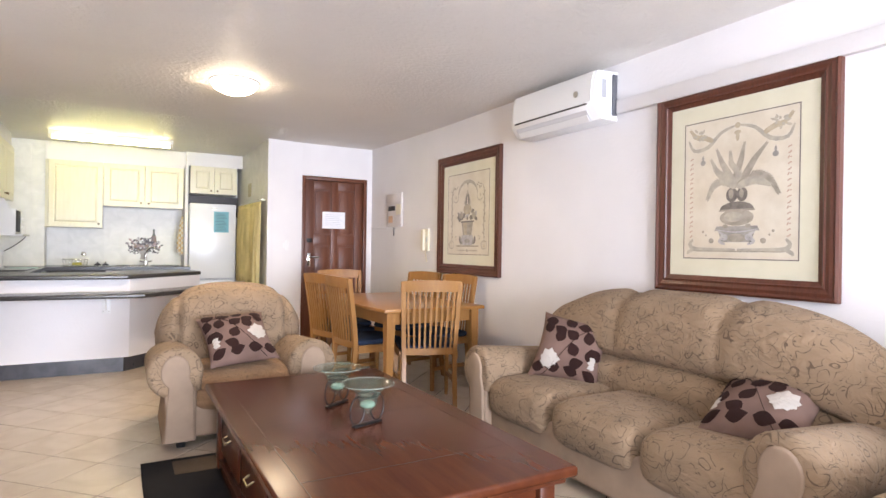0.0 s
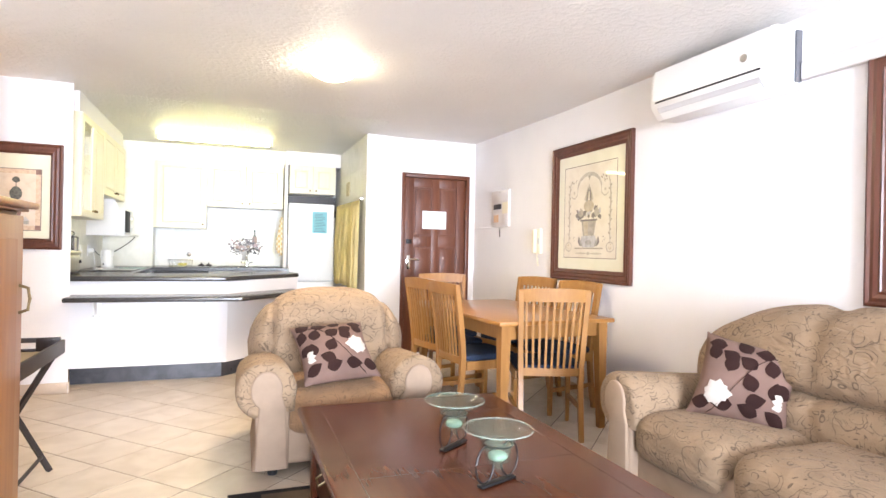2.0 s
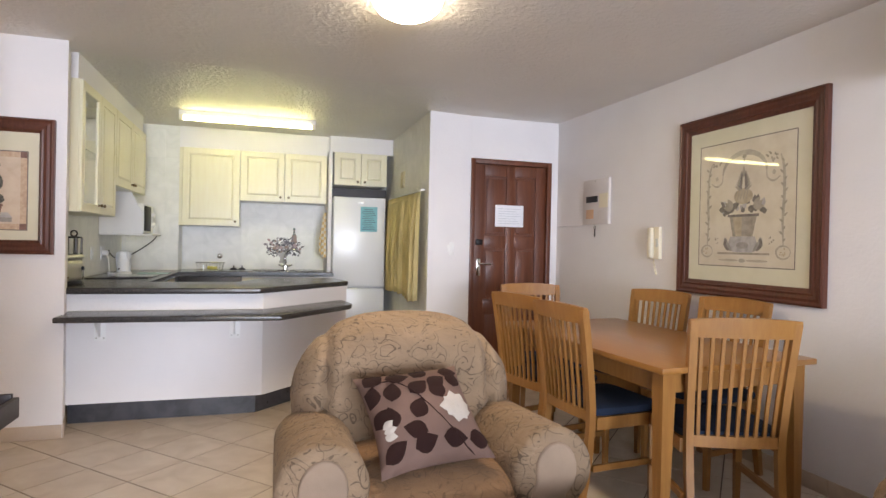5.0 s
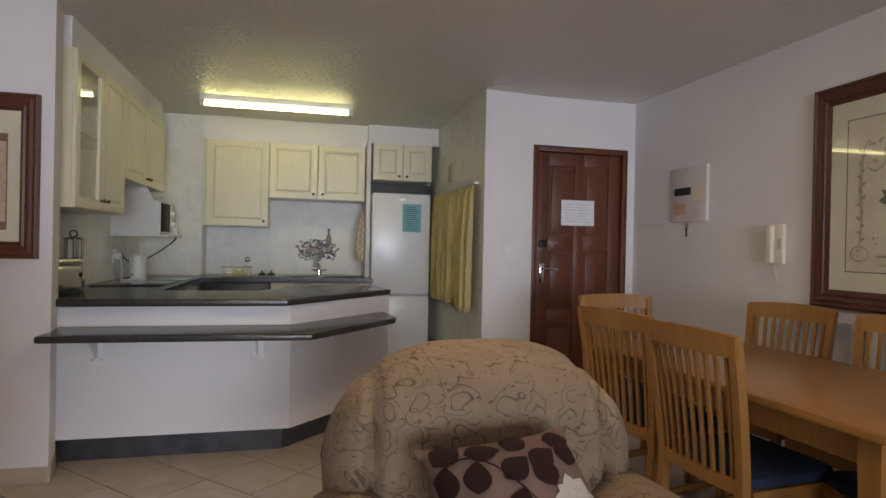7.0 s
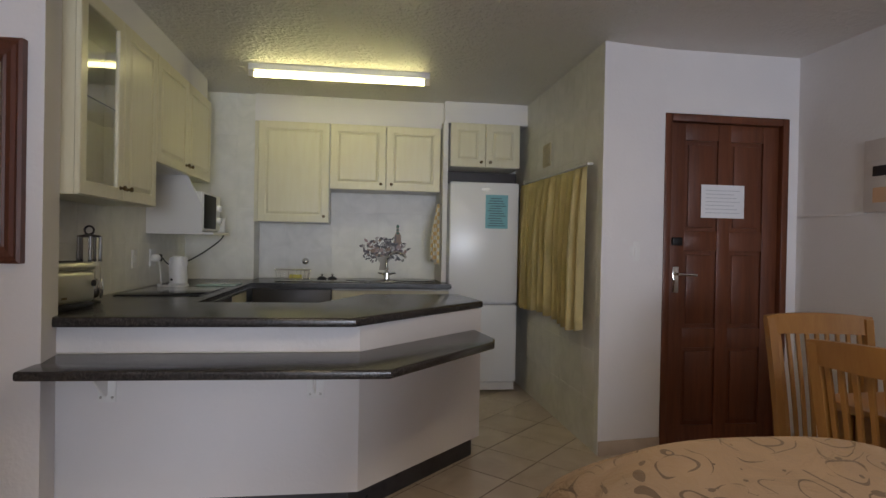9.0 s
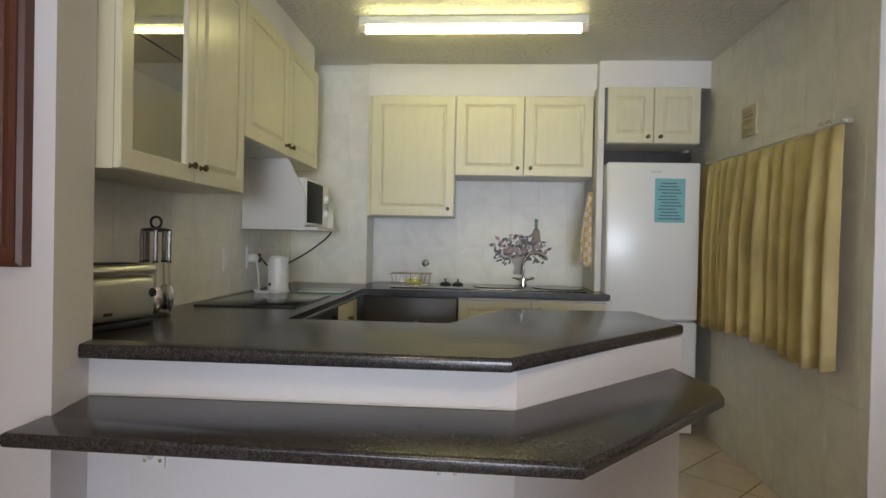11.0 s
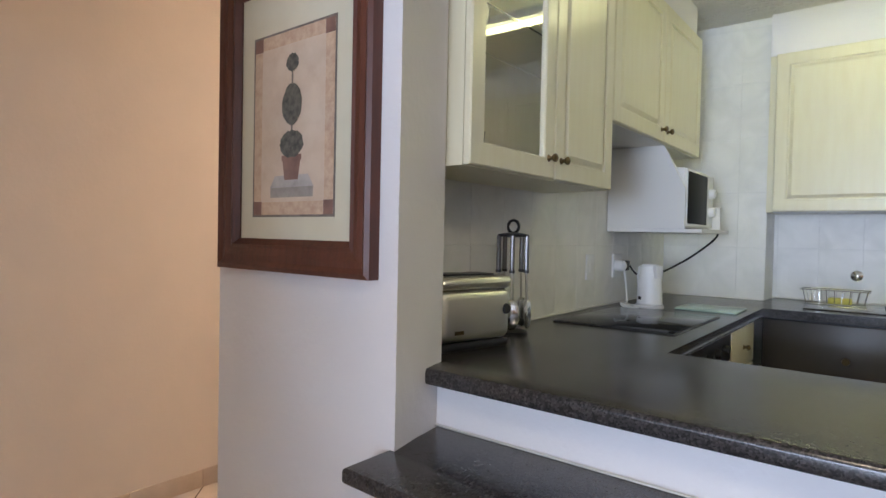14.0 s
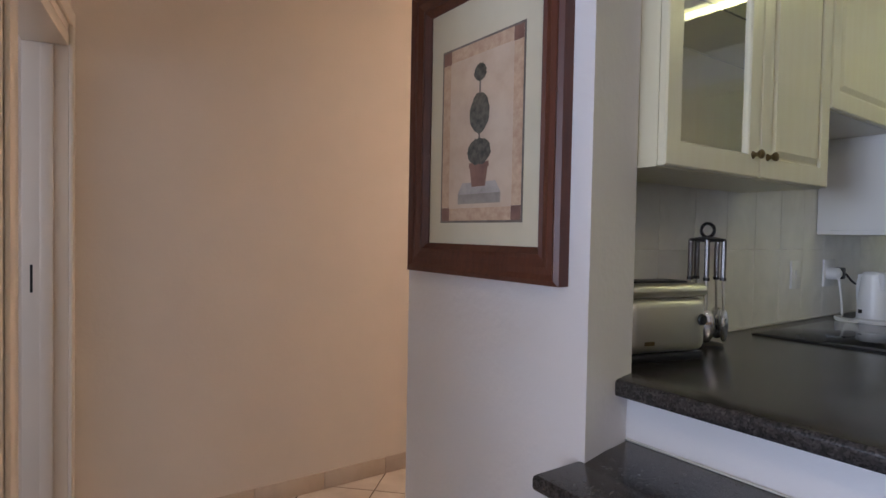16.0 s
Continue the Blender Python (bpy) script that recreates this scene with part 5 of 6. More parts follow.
        shapes(p, fol, SEPIA, "foliage")
        shapes(p, [leaf(*at(s * 0.22, 0.46), radians(90 - s * (35 + 25 * k)), 0.075, 0.020) for s in (-1, 1) for k in range(3)], GREYINK, "foliage")
        shapes(p, [blob(0, 0.555, 0.20, 0.062, 26)], TAN, "pineapple")
        shapes(p, [band([at(-0.18 + 0.06 * k, 0.53), at(-0.14 + 0.06 * k, 0.60)], 0.003) for k in range(5)], GREYINK, "pineapple_line")
        crown = []
        for k in range(9):
            for s in (-1, 1):
                crown.append(leaf(*at(s * 0.03, 0.60 + 0.016 * k), radians(90 - s * (62 - 5 * k)), 0.062 - 0.005 * k, 0.010))
        shapes(p, crown + [leaf(*at(0, 0.70), radians(90), 0.075, 0.012)], GREYINK, "pineapple_crown")
        shapes(p, [leaf(*at(s * 0.02, 0.61 + 0.02 * k), radians(90 - s * (50 - 5 * k)), 0.045 - 0.004 * k, 0.006) for k in range(6) for s in (-1, 1)], SEPIA, "pineapple_crown")


p1, r1 = wall_frame(rot_right(2.375, 0.975), 1.02, 1.15, "large print of a palm in an urn in a mahogany frame")
ornament(p1, r1)
p2, r2 = wall_frame(rot_right(5.12, 0.955), 1.10, 1.155, "large print of an ornate urn in a mahogany frame")
ornament(p2, r2, False)
p3, r3 = wall_frame(pose(-1.712, PIER_Y - 0.001, 1.128), 0.615, 0.815, "print of a three-ball topiary in a mahogany frame", 0.084, 0.062, 0.091, -0.028)
x0, x1, z0, z1 = r3
cx, w3, h3 = (x0 + x1) / 2, x1 - x0, z1 - z0
for sx in (x0, x1 - 0.035):
    for sz in (z0, z1 - 0.035):
        shape(p3, [(sx, sz), (sx + 0.035, sz), (sx + 0.035, sz + 0.035), (sx, sz + 0.035)], TERRA, 0, "corner_block")
RUSSET = gloss_paper("mottled_orange_border", (0.60, 0.45, 0.31), (0.47, 0.31, 0.21), 45)

for sx in (x0, x1 - 0.033):
    shape(p3, [(sx, z0 + 0.036), (sx + 0.033, z0 + 0.036), (sx + 0.033, z1 - 0.036), (sx, z1 - 0.036)], RUSSET, 0, "border_band")
for sz in (z0, z1 - 0.033):
    shape(p3, [(x0 + 0.036, sz), (x1 - 0.036, sz), (x1 - 0.036, sz + 0.033), (x0 + 0.036, sz + 0.033)], RUSSET, 0, "border_band")


def slab(lo, hi, wl, wh, material, name):
    shape(p3, [(cx - wl * w3, z0 + lo * h3), (cx + wl * w3, z0 + lo * h3), (cx + wh * w3, z0 + hi * h3), (cx - wh * w3, z0 + hi * h3)], material, 0, name)


slab(0.095, 0.15, 0.27, 0.27, SLATE, "pedestal")
slab(0.15, 0.215, 0.275, 0.21, STONEINK, "pedestal_top")
slab(0.30, 0.80, 0.010, 0.010, SEPIA, "stem")
slab(0.19, 0.305, 0.085, 0.115, TERRA, "pot")
slab(0.295, 0.325, 0.125, 0.125, TERRA, "pot_rim")
rt = random.Random(8)
for v, rx, rz in ((0.385, 0.15, 0.075), (0.60, 0.125, 0.115), (0.825, 0.078, 0.048)):
    ball = [(cx + (rx * w3 + rt.uniform(-0.003, 0.002)) * math.cos(2 * math.pi * i / 36), z0 + v * h3 + (rz * h3 + rt.uniform(-0.003, 0.002)) * math.sin(2 * math.pi * i / 36)) for i in range(36)]
    shape(p3, ball, DARKGREEN, 0, "topiary_ball")

# air conditioner
ac = thing("air_conditioner", "white split air conditioner high on the wall", "air conditioner", rot_right(3.62, 2.06))
prof = [(0, 0.0), (0.15, 0.0), (0.205, 0.07), (0.215, 0.12), (0.205, 0.25), (0.185, 0.315), (0.0, 0.325)]
MAC = Matrix(((0, 0, 1, 0), (-1, 0, 0, 0), (0, 1, 0, 0), (0, 0, 0, 1)))
part("body", prism(prof, 0, 0.90, 0.012, 2, m=MAC), WHITEPL, ac)
part("front_panel", prism([(0.2165, 0.115), (0.219, 0.125), (0.209, 0.25), (0.191, 0.312), (0.187, 0.312), (0.205, 0.24)], 0.03, 0.87, m=MAC), WHITEPL, ac)
part("outlet", prism([(0.155, 0.004), (0.203, 0.066), (0.206, 0.064), (0.158, 0.002)], 0.06, 0.82, m=MAC), mat("grey_louvre", (0.62, 0.62, 0.63), 0.5), ac, "grey outlet louvre")
part("flap", prism([(0.159, 0.000), (0.190, 0.036), (0.193, 0.034), (0.162, -0.002)], 0.07, 0.81, m=MAC), WHITEPL, ac)
part("gap_line", prism([(0.208, 0.096), (0.2165, 0.100), (0.2168, 0.107), (0.208, 0.103)], 0.05, 0.83, m=MAC), BLACKPL, ac)
part("side_grille", box(0.9003, 0.9035, -0.15, -0.11, 0.14, 0.26, 0.001), mat("grey_grille", (0.35, 0.35, 0.36), 0.5), ac)
part("badge", lathe([(0, 0), (0.022, 0), (0.022, 0.003), (0, 0.003)], 20, m=Matrix.Translation((0.73, -0.2165, 0.185)) @ pose(0, 0, 0, 90)), STEEL, ac)
# dark strip stands in for the shaded recess between unit and trunking
part("side_cover", box(0.9005, 0.914, -0.06, -0.02, 0.03, 0.30, 0.004), mat("recess_shade_grey", (0.10, 0.10, 0.11), 0.5), ac)
structure("trim_trunking", box(RIGHT - 0.04, RIGHT - 0.001, -3.4, 2.70, 2.10, 2.19, 0.006), WALL, "white boxed pipe trunking on the wall")


def on_bent_wall(y, z):
    """Placement on the short stretch of the right-hand wall that runs in towards the door."""
    x = RIGHT - (y - 5.0) * (RIGHT - 2.83) / (DOORY - 5.0)
    return pose(x - 0.001, y, z, 0, 0, -90 + math.degrees(math.atan2(RIGHT - 2.83, DOORY - 5.0)))


db = thing("distribution_board", "white electricity board with a dark meter window", "fuse box", on_bent_wall(6.31, 1.445))
# white plastic with the shade on this wall greyed into its colour
BOARDPL = mat("shaded_white_plastic", (0.66, 0.62, 0.60), 0.45)
part("box", box(0, 0.385, -0.022, 0, 0, 0.39, 0.006), BOARDPL, db)
part("meter_window", box(0.06, 0.23, -0.029, -0.0225, 0.19, 0.245, 0.003), BLACKPL, db, "dark meter window")
part("label_strip", box(0.25, 0.37, -0.0245, -0.0225, 0.14, 0.26), CREAMPL, db)
part("breaker_cover", box(0.24, 0.375, -0.024, -0.0225, 0.02, 0.125, 0.001), BOARDPL, db)
part("breaker_cover", box(0.02, 0.375, -0.024, -0.0225, 0.275, 0.36, 0.001), BOARDPL, db)
part("sticker", box(0.06, 0.17, -0.0245, -0.0225, 0.05, 0.13), mat("faded_orange_sticker", (0.60, 0.38, 0.24), 0.7), db)
part("screw", lathe([(0, 0), (0.008, 0), (0.006, 0.003), (0, 0.004)], 10, m=Matrix.Translation((0.19, -0.0225, 0.372)) @ pose(0, 0, 0, 90)), STEEL, db)
key = thing("hanging_key", "dark key hanging from a hook under the board", "key", on_bent_wall(6.14, 1.36))
part("ring", tube([(0.014 * math.cos(a), -0.006, 0.06 + 0.014 * math.sin(a)) for a in np.linspace(0, 2 * math.pi, 12, endpoint=False)], 0.002, 5, closed=True), IRON, key)
part("shank", box(-0.006, 0.006, -0.009, -0.004, -0.02, 0.046, 0.001), IRON, key)
part("hook", tube([(0, -0.0005, 0.085), (0, -0.012, 0.08), (0, -0.012, 0.072), (0, -0.004, 0.070)], 0.002, 5), STEEL, key)
structure("trim_conduit", box(0, 0.47, -0.012, 0, 0, 0.016, 0.002), WALL, "thin white cable conduit on the wall", m=on_bent_wall(6.775, 1.435))
ph = thing("intercom_phone", "ivory wall intercom handset with a coiled cord", "intercom", on_bent_wall(5.40, 1.17))
part("base", box(0.0, 0.10, -0.03, 0, 0, 0.235, 0.006), CREAMPL, ph)
part("handset", box(0.008, 0.055, -0.065, -0.0305, 0.005, 0.23, 0.012, seg=3), CREAMPL, ph)
part("keypad", box(0.066, 0.09, -0.034, -0.0305, 0.09, 0.15, 0.002), STEEL, ph)
cord = [(0.03 + 0.035 * math.sin(t * 3.1) + 0.006 * math.cos(t * 60), -0.02 + 0.006 * math.sin(t * 60), 0.0 - 0.11 * math.sin(t * math.pi)) for t in np.linspace(0, 1, 120)]
part("cord", tube(cord, 0.0025, 5), CREAMPL, ph)

# passage door frame
PASS_M = pose(-2.78, 4.99, 0, 0, 0, math.degrees(math.atan2(-0.17, 0.88)))
pf = thing("door_passage", "cream painted door frame of the open bedroom doorway", "door frame", PASS_M)
pf["kind"] = "structure"
PALEWOOD = mat("pale_painted_wood", (0.70, 0.61, 0.50), 0.4)
PZ = 1.935
for x0, x1 in ((0.001, 0.05), (0.82, 0.869)):
    part("jamb", box(x0, x1, -0.141, 0.0, 0, PZ, 0.003), PALEWOOD, pf)
part("head", box(0.0505, 0.8195, -0.141, 0.0, PZ - 0.045, PZ - 0.001, 0.003), PALEWOOD, pf)
for x0, x1 in ((0.0505, 0.062), (0.808, 0.8195)):
    part("door_stop", box(x0, x1, -0.085, -0.045, 0, PZ - 0.046, 0.003), PALEWOOD, pf)
for x0, x1 in ((0.001, 0.055), (0.815, 0.885)):
    part("architrave", box(x0, x1, 0.001, 0.014, 0, PZ + 0.03, 0.004), PALEWOOD, pf)
part("architrave", box(0.001, 0.885, 0.0012, 0.0142, PZ + 0.0305, PZ + 0.085, 0.004), PALEWOOD, pf)
part("strike_plate", box(0.0502, 0.0508, -0.116, -0.108, 1.00, 1.10), IRON, pf, "dark strike plate slot")
structure("wall_passage_lintel", box(0.0, 0.885, -0.141, 0.0, PZ, H), BEIGE, "beige plaster over the passage door", m=PASS_M)

# ---------------- tall cabinet and tray table ----------------
cb = thing("pine_cabinet", "honey pine cupboard with a moulded top and brass handle", "cupboard", pose(-0.58, 3.12, 0))
part("carcass", box(-0.62, -0.022, -0.95, 0.0, 0.06, 1.30, 0.004), PINE, cb)
part("plinth", box(-0.61, -0.03, -0.94, -0.01, 0, 0.0595), PINE, cb)
part("cornice", box(-0.63, 0.04, -0.99, 0.04, 1.312, 1.335, 0.008), PINE, cb)
part("cornice_lower", box(-0.62, 0.012, -0.965, 0.015, 1.3005, 1.3115, 0.004), PINE, cb)
for y0, y1 in ((-0.945, -0.478), (-0.472, -0.004)):
    d = part("door", box(-0.0215, 0.0, y0, y1, 0.08, 1.285, 0.004), PINE, cb)
    part("panel", box(-0.001, 0.004, y0 + 0.07, y1 - 0.07, 0.16, 1.20, 0.004), PINE, d)
    hy = y1 - 0.035 if y1 < -0.1 else y1 - 0.035
    part("handle", tube([(0.0, hy, 0.93), (0.028, hy, 0.94), (0.034, hy, 0.98), (0.028, hy, 1.02), (0.0, hy, 1.03)], 0.006), BRASS, d, "brass bow handle")
tt = thing("tray_table", "dark wooden butler's tray on a folding stand", "tray table", pose(-0.875, 3.80, 0))
part("tray_floor", box(-0.18, 0.18, -0.33, 0.33, 0.602, 0.614), mat("tan_tray_floor", (0.34, 0.25, 0.12), 0.4), tt)
for s in (-1, 1):
    part("tray_side", box(s * 0.19 - 0.009, s * 0.19 + 0.009, -0.345, 0.345, 0.60, 0.672, 0.003), WENGE, tt)
    bm = bmesh.new()
    for a in ((-0.18, -0.07, 0.60, 0.685), (0.07, 0.18, 0.60, 0.685), (-0.07, 0.07, 0.60, 0.628), (-0.07, 0.07, 0.66, 0.685)):
        add_box(bm, a[0], a[1], s * 0.336 - 0.009, s * 0.336 + 0.009, a[2], a[3], 0.002)
    part("tray_end", bm, WENGE, tt)
    for q in (-1, 1):
        part("leg", tube([(q * 0.16, s * 0.27, 0.0), (-q * 0.16, s * 0.29, 0.60)], 0.016, 4), WENGE, tt)
    part("stretcher", tube([(s * 0.12, -0.27, 0.075), (s * 0.12, 0.27, 0.075)], 0.010, 6), WENGE, tt)

# ---------------- things on the kitchen worktop and walls ----------------
WT = 0.9125
SATIN = mat("satin_steel", (0.70, 0.68, 0.61), 0.42, 1.0)
to = thing("toaster", "brushed steel toaster with a black base and dial", "toaster", pose(-1.185, 6.255, WT, 0, 0, -14) @ Matrix.Diagonal((0.95, 0.92, 1.04, 1)))
part("base", box(-0.075, 0.075, -0.135, 0.135, 0.0, 0.022, 0.006), BLACKPL, to)
part("shell", box(-0.082, 0.082, -0.14, 0.14, 0.0225, 0.162, 0.026, seg=4), SATIN, to)
part("lid", box(-0.085, 0.085, -0.143, 0.143, 0.1625, 0.197, 0.024, seg=4), SATIN, to)
part("slot_rim", box(-0.042, 0.042, -0.10, 0.10, 0.1972, 0.202, 0.002), BLACKPL, to)
part("dial", lathe([(0, 0), (0.018, 0), (0.016, 0.012), (0, 0.013)], 18, m=Matrix.Translation((0.0, 0.1405, 0.10)) @ pose(0, 0, 0, -90)), BLACKPL, to)
part("dial_front", lathe([(0, 0), (0.015, 0), (0.013, 0.008), (0, 0.009)], 18, m=Matrix.Translation((0.083, 0.115, 0.105)) @ pose(0, 0, 0, 0, 90)), BLACKPL, to)
part("badge", box(0.0822, 0.0832, -0.09, -0.055, 0.045, 0.055), BRASS, to)

PEWTER = mat("pewter_handle", (0.16, 0.15, 0.145), 0.35, 0.7)
ut = thing("utensil_rack", "black utensil stand hung with steel kitchen tools", "utensil rack", pose(-1.20, 6.56, WT))
part("base", lathe([(0, 0), (0.055, 0), (0.055, 0.006), (0.012, 0.014), (0, 0.014)], 20), BLACKPL, ut)
part("pole", tube([(0, 0, 0.0135), (0, 0, 0.325)], 0.006), CHROME, ut)
part("carousel", lathe([(0, 0.315), (0.05, 0.318), (0.052, 0.326), (0.02, 0.332), (0, 0.333)], 20), BLACKPL, ut)
part("ring", tube([(0.021 * math.cos(a), 0, 0.352 + 0.021 * math.sin(a)) for a in np.linspace(0, 2 * math.pi, 16, endpoint=False)], 0.005, 6, closed=True), BLACKPL, ut)
for k in range(5):
    an = radians(-60 + 72 * k)
    x, y = 0.048 * math.cos(an), 0.048 * math.sin(an)
    g = part("handle", tube([(x, y, 0.322), (x, y, 0.21)], 0.0080, 8), PEWTER, ut)
    part("cap", tube([(x, y, 0.2095), (x, y, 0.20)], 0.0095, 8), BLACKPL, g)
    part("shaft", tube([(x, y, 0.1995), (x * 1.1, y * 1.1, 0.10)], 0.004, 6), STEEL, g)
    part("blade", soft((x * 1.15, y * 1.15, 0.065), (0.027, 0.009, 0.050), 0.9, 0.9, 14, 8, m=pose(0, 0, 0, 0, 0, math.degrees(an) + 90)), CHROME, g)

kt = thing("kettle", "white plastic jug kettle with its cord", "kettle", pose(-1.10, 7.62, WT, 0, 0, -30) @ Matrix.Diagonal((0.84, 0.84, 1, 1)))
part("base", lathe([(0, 0), (0.075, 0), (0.078, 0.012), (0.07, 0.018), (0, 0.018)], 24), WHITEPL, kt)
part("jug", lathe([(0, 0.0185), (0.068, 0.02), (0.066, 0.08), (0.056, 0.16), (0.052, 0.195), (0.04, 0.206), (0, 0.208)], 24), WHITEPL, kt)
part("spout", prism([(-0.02, 0.14), (0.02, 0.14), (0.025, 0.20), (-0.025, 0.20)], 0.045, 0.075, 0.004, m=Matrix(((0, 0, 1, 0), (1, 0, 0, 0), (0, 1, 0, 0), (0, 0, 0, 1)))), WHITEPL, kt)
part("handle", tube([(-0.05, 0, 0.19), (-0.085, 0, 0.185), (-0.095, 0, 0.14), (-0.085, 0, 0.07), (-0.062, 0, 0.05)], 0.010), WHITEPL, kt)
part("switch", box(-0.01, 0.01, -0.072, -0.0665, 0.04, 0.055, 0.002), BLACKPL, kt)

solid("glass_board", box(-1.0, -0.74, 7.66, 7.90, WT + 0.0005, WT + 0.008, 0.002), mat("frosted_green_glass", (0.42, 0.56, 0.50), 0.15), "pale green glass cutting board on the worktop", "cutting board")


def wall_plate(name, label, m, w=0.075, h=0.115):
    s = thing(name, label, "socket", m)
    part("plate", box(0, 0.009, -w / 2, w / 2, -h / 2, h / 2, 0.002), WHITEPL, s)
    part("rocker", box(0.0092, 0.013, -0.012, 0.012, -0.02, 0.02, 0.001), WHITEPL, s)
    return s


wall_plate("wall_switch", "white switch plate on the kitchen tiles", pose(KITL + 0.002, 7.38, 1.10))
sk = wall_plate("wall_socket", "white wall socket with two plugs", pose(KITL + 0.002, 7.70, 1.10), 0.11, 0.115)
part("plug", lathe([(0, 0), (0.027, 0), (0.025, 0.04), (0.012, 0.05), (0, 0.05)], 16, m=Matrix.Translation((0.0135, -0.03, 0.0)) @ pose(0, 0, 0, 0, 90)), WHITEPL, sk)
part("black_plug", box(0.0135, 0.055, 0.008, 0.045, -0.025, 0.025, 0.006), BLACKPL, sk, "black appliance plug")
cd = thing("power_cord", "black appliance cord from socket to microwave", "cord", pose(0, 0, 0))
ctrl = [(-1.24, 7.73, 1.10), (-1.20, 7.745, 1.055), (-1.12, 7.79, 1.065), (-1.02, 7.87, 1.13), (-0.94, 7.93, 1.20), (-0.90, 7.97, 1.25), (-0.893, 7.95, 1.275), (-0.895, 7.83, 1.275)]
pts = []
for a, b, c, d in zip([ctrl[0]] + ctrl[:-2], ctrl[:-1], ctrl[1:], ctrl[2:] + [ctrl[-1]]):
    for t in np.linspace(0, 1, 6, endpoint=False):
        pts.append(tuple(0.5 * (2 * q + (r - p) * t + (2 * p - 5 * q + 4 * r - s) * t * t + (3 * q - p - 3 * r + s) * t ** 3) for p, q, r, s in zip(a, b, c, d)))
part("cable", tube(pts, 0.005, 6), BLACKPL, cd)
pts = [(-1.245 + 0.02 * math.sin(t * 3), 7.67, 1.09 - 0.17 * min(1, t * 2.2) + 0.0) if t < 0.45 else (-1.17 + 0.055 * math.cos((t - 0.45) * 17 + 2.4), 7.60 + 0.05 * math.sin((t - 0.45) * 17 + 2.4), 0.921 + 0.006 * math.sin(t * 30)) for t in np.linspace(0, 1, 60)]
bm = tube(pts, 0.0045, 6)
bmesh.ops.transform(bm, matrix=kt.matrix_world.inverted(), verts=bm.verts[:])
part("cord", bm, WHITEPL, kt)

# microwave on its shelf
shf = thing("microwave_shelf", "white melamine microwave shelf with a slanted side panel", "shelf", pose(0, 0, 0))
MYZ = Matrix(((1, 0, 0, 0), (0, 0, -1, 0), (0, 1, 0, 0), (0, 0, 0, 1)))
part("side_panel", prism([(KITL + 0.005, 1.283), (-0.940, 1.283), (-0.940, 1.46), (-1.030, 1.645), (-1.042, 1.659), (KITL + 0.005, 1.659)], -7.585, -7.57, m=MYZ), MELAMINE, shf)
part("board", box(KITL + 0.005, -0.868, 7.57, 8.07, 1.266, 1.2825), MELAMINE, shf)
part("back_board", box(KITL + 0.005, KITL + 0.02, 7.586, 8.07, 1.283, 1.659), MELAMINE, shf)
part("far_panel", box(KITL + 0.021, -0.905, 8.055, 8.07, 1.283, 1.40), MELAMINE, shf)
mw = thing("microwave", "white microwave with dark door and two knobs", "microwave", pose(-0.953, 7.59, 1.283))
part("case", box(-0.33, 0.0, 0.0, 0.46, 0.006, 0.275, 0.006), WHITEPL, mw)
part("door", box(0.0005, 0.016, 0.004, 0.33, 0.012, 0.27, 0.004), WHITEPL, mw)
part("door_window", box(0.0165, 0.0185, 0.006, 0.326, 0.024, 0.258, 0.001), mat("microwave_window", (0.014, 0.014, 0.014), 0.45, Specular_IOR_Level=0.06), mw, "dark glass window")
part("control_panel", box(0.0005, 0.014, 0.334, 0.456, 0.012, 0.27, 0.003), WHITEPL, mw)
for z in (0.09, 0.18):
    part("knob", lathe([(0, 0), (0.026, 0), (0.022, 0.025), (0, 0.026)], 18, m=Matrix.Translation((0.0145, 0.395, z)) @ pose(0, 0, 0, 0, 90)), WHITEPL, mw)
part("foot", box(-0.31, -0.02, 0.02, 0.44, 0, 0.0055), BLACKPL, mw)

# sink, tap and small things at the back
SINKSTEEL = mat("worn_sink_steel", (0.42, 0.42, 0.40), 0.27, 1.0)
# bowls are nearly flat; darker steel puts the shade of their depth into colour
BOWLSTEEL = mat("shaded_polished_steel", (0.20, 0.20, 0.19), 0.16, 1.0)
si = thing("sink", "steel double-bowl sink with drainer in the worktop", "sink", pose(0, 0, WT))
part("drainer", box(-0.55, 0.72, 8.17, 8.60, 0.0003, 0.007, 0.003), SINKSTEEL, si)
for x in (0.165, 0.565):
    part("bowl", lathe([(0.168, 0.0075), (0.175, 0.013), (0.163, 0.0135), (0.135, 0.009), (0, 0.0078)], 32, (x, 8.37, 0)), BOWLSTEEL, si)
tp = thing("tap", "chrome swan-neck mixer tap at the sink", "tap", pose(0.345, 8.56, WT + 0.0075))
part("base", lathe([(0, 0), (0.028, 0), (0.026, 0.05), (0.016, 0.06), (0, 0.06)], 18), CHROME, tp)
pts = [(0, 0, 0.06), (0, -0.002, 0.14)] + [(0.085 - 0.085 * math.cos(a), -0.05 * a / 3, 0.15 + 0.085 * math.sin(a)) for a in np.linspace(0.1, 2.7, 14)]
part("spout", tube(pts, 0.010, 10), CHROME, tp)
for s in (-1, 1):
    part("lever", tube([(s * 0.02, 0, 0.04), (s * 0.075, -0.005, 0.055)], 0.008, 8), CHROME, tp)
dk = thing("dish_rack", "small wire soap basket with a yellow sponge", "dish rack", pose(-0.44, 8.45, WT + 0.0075))
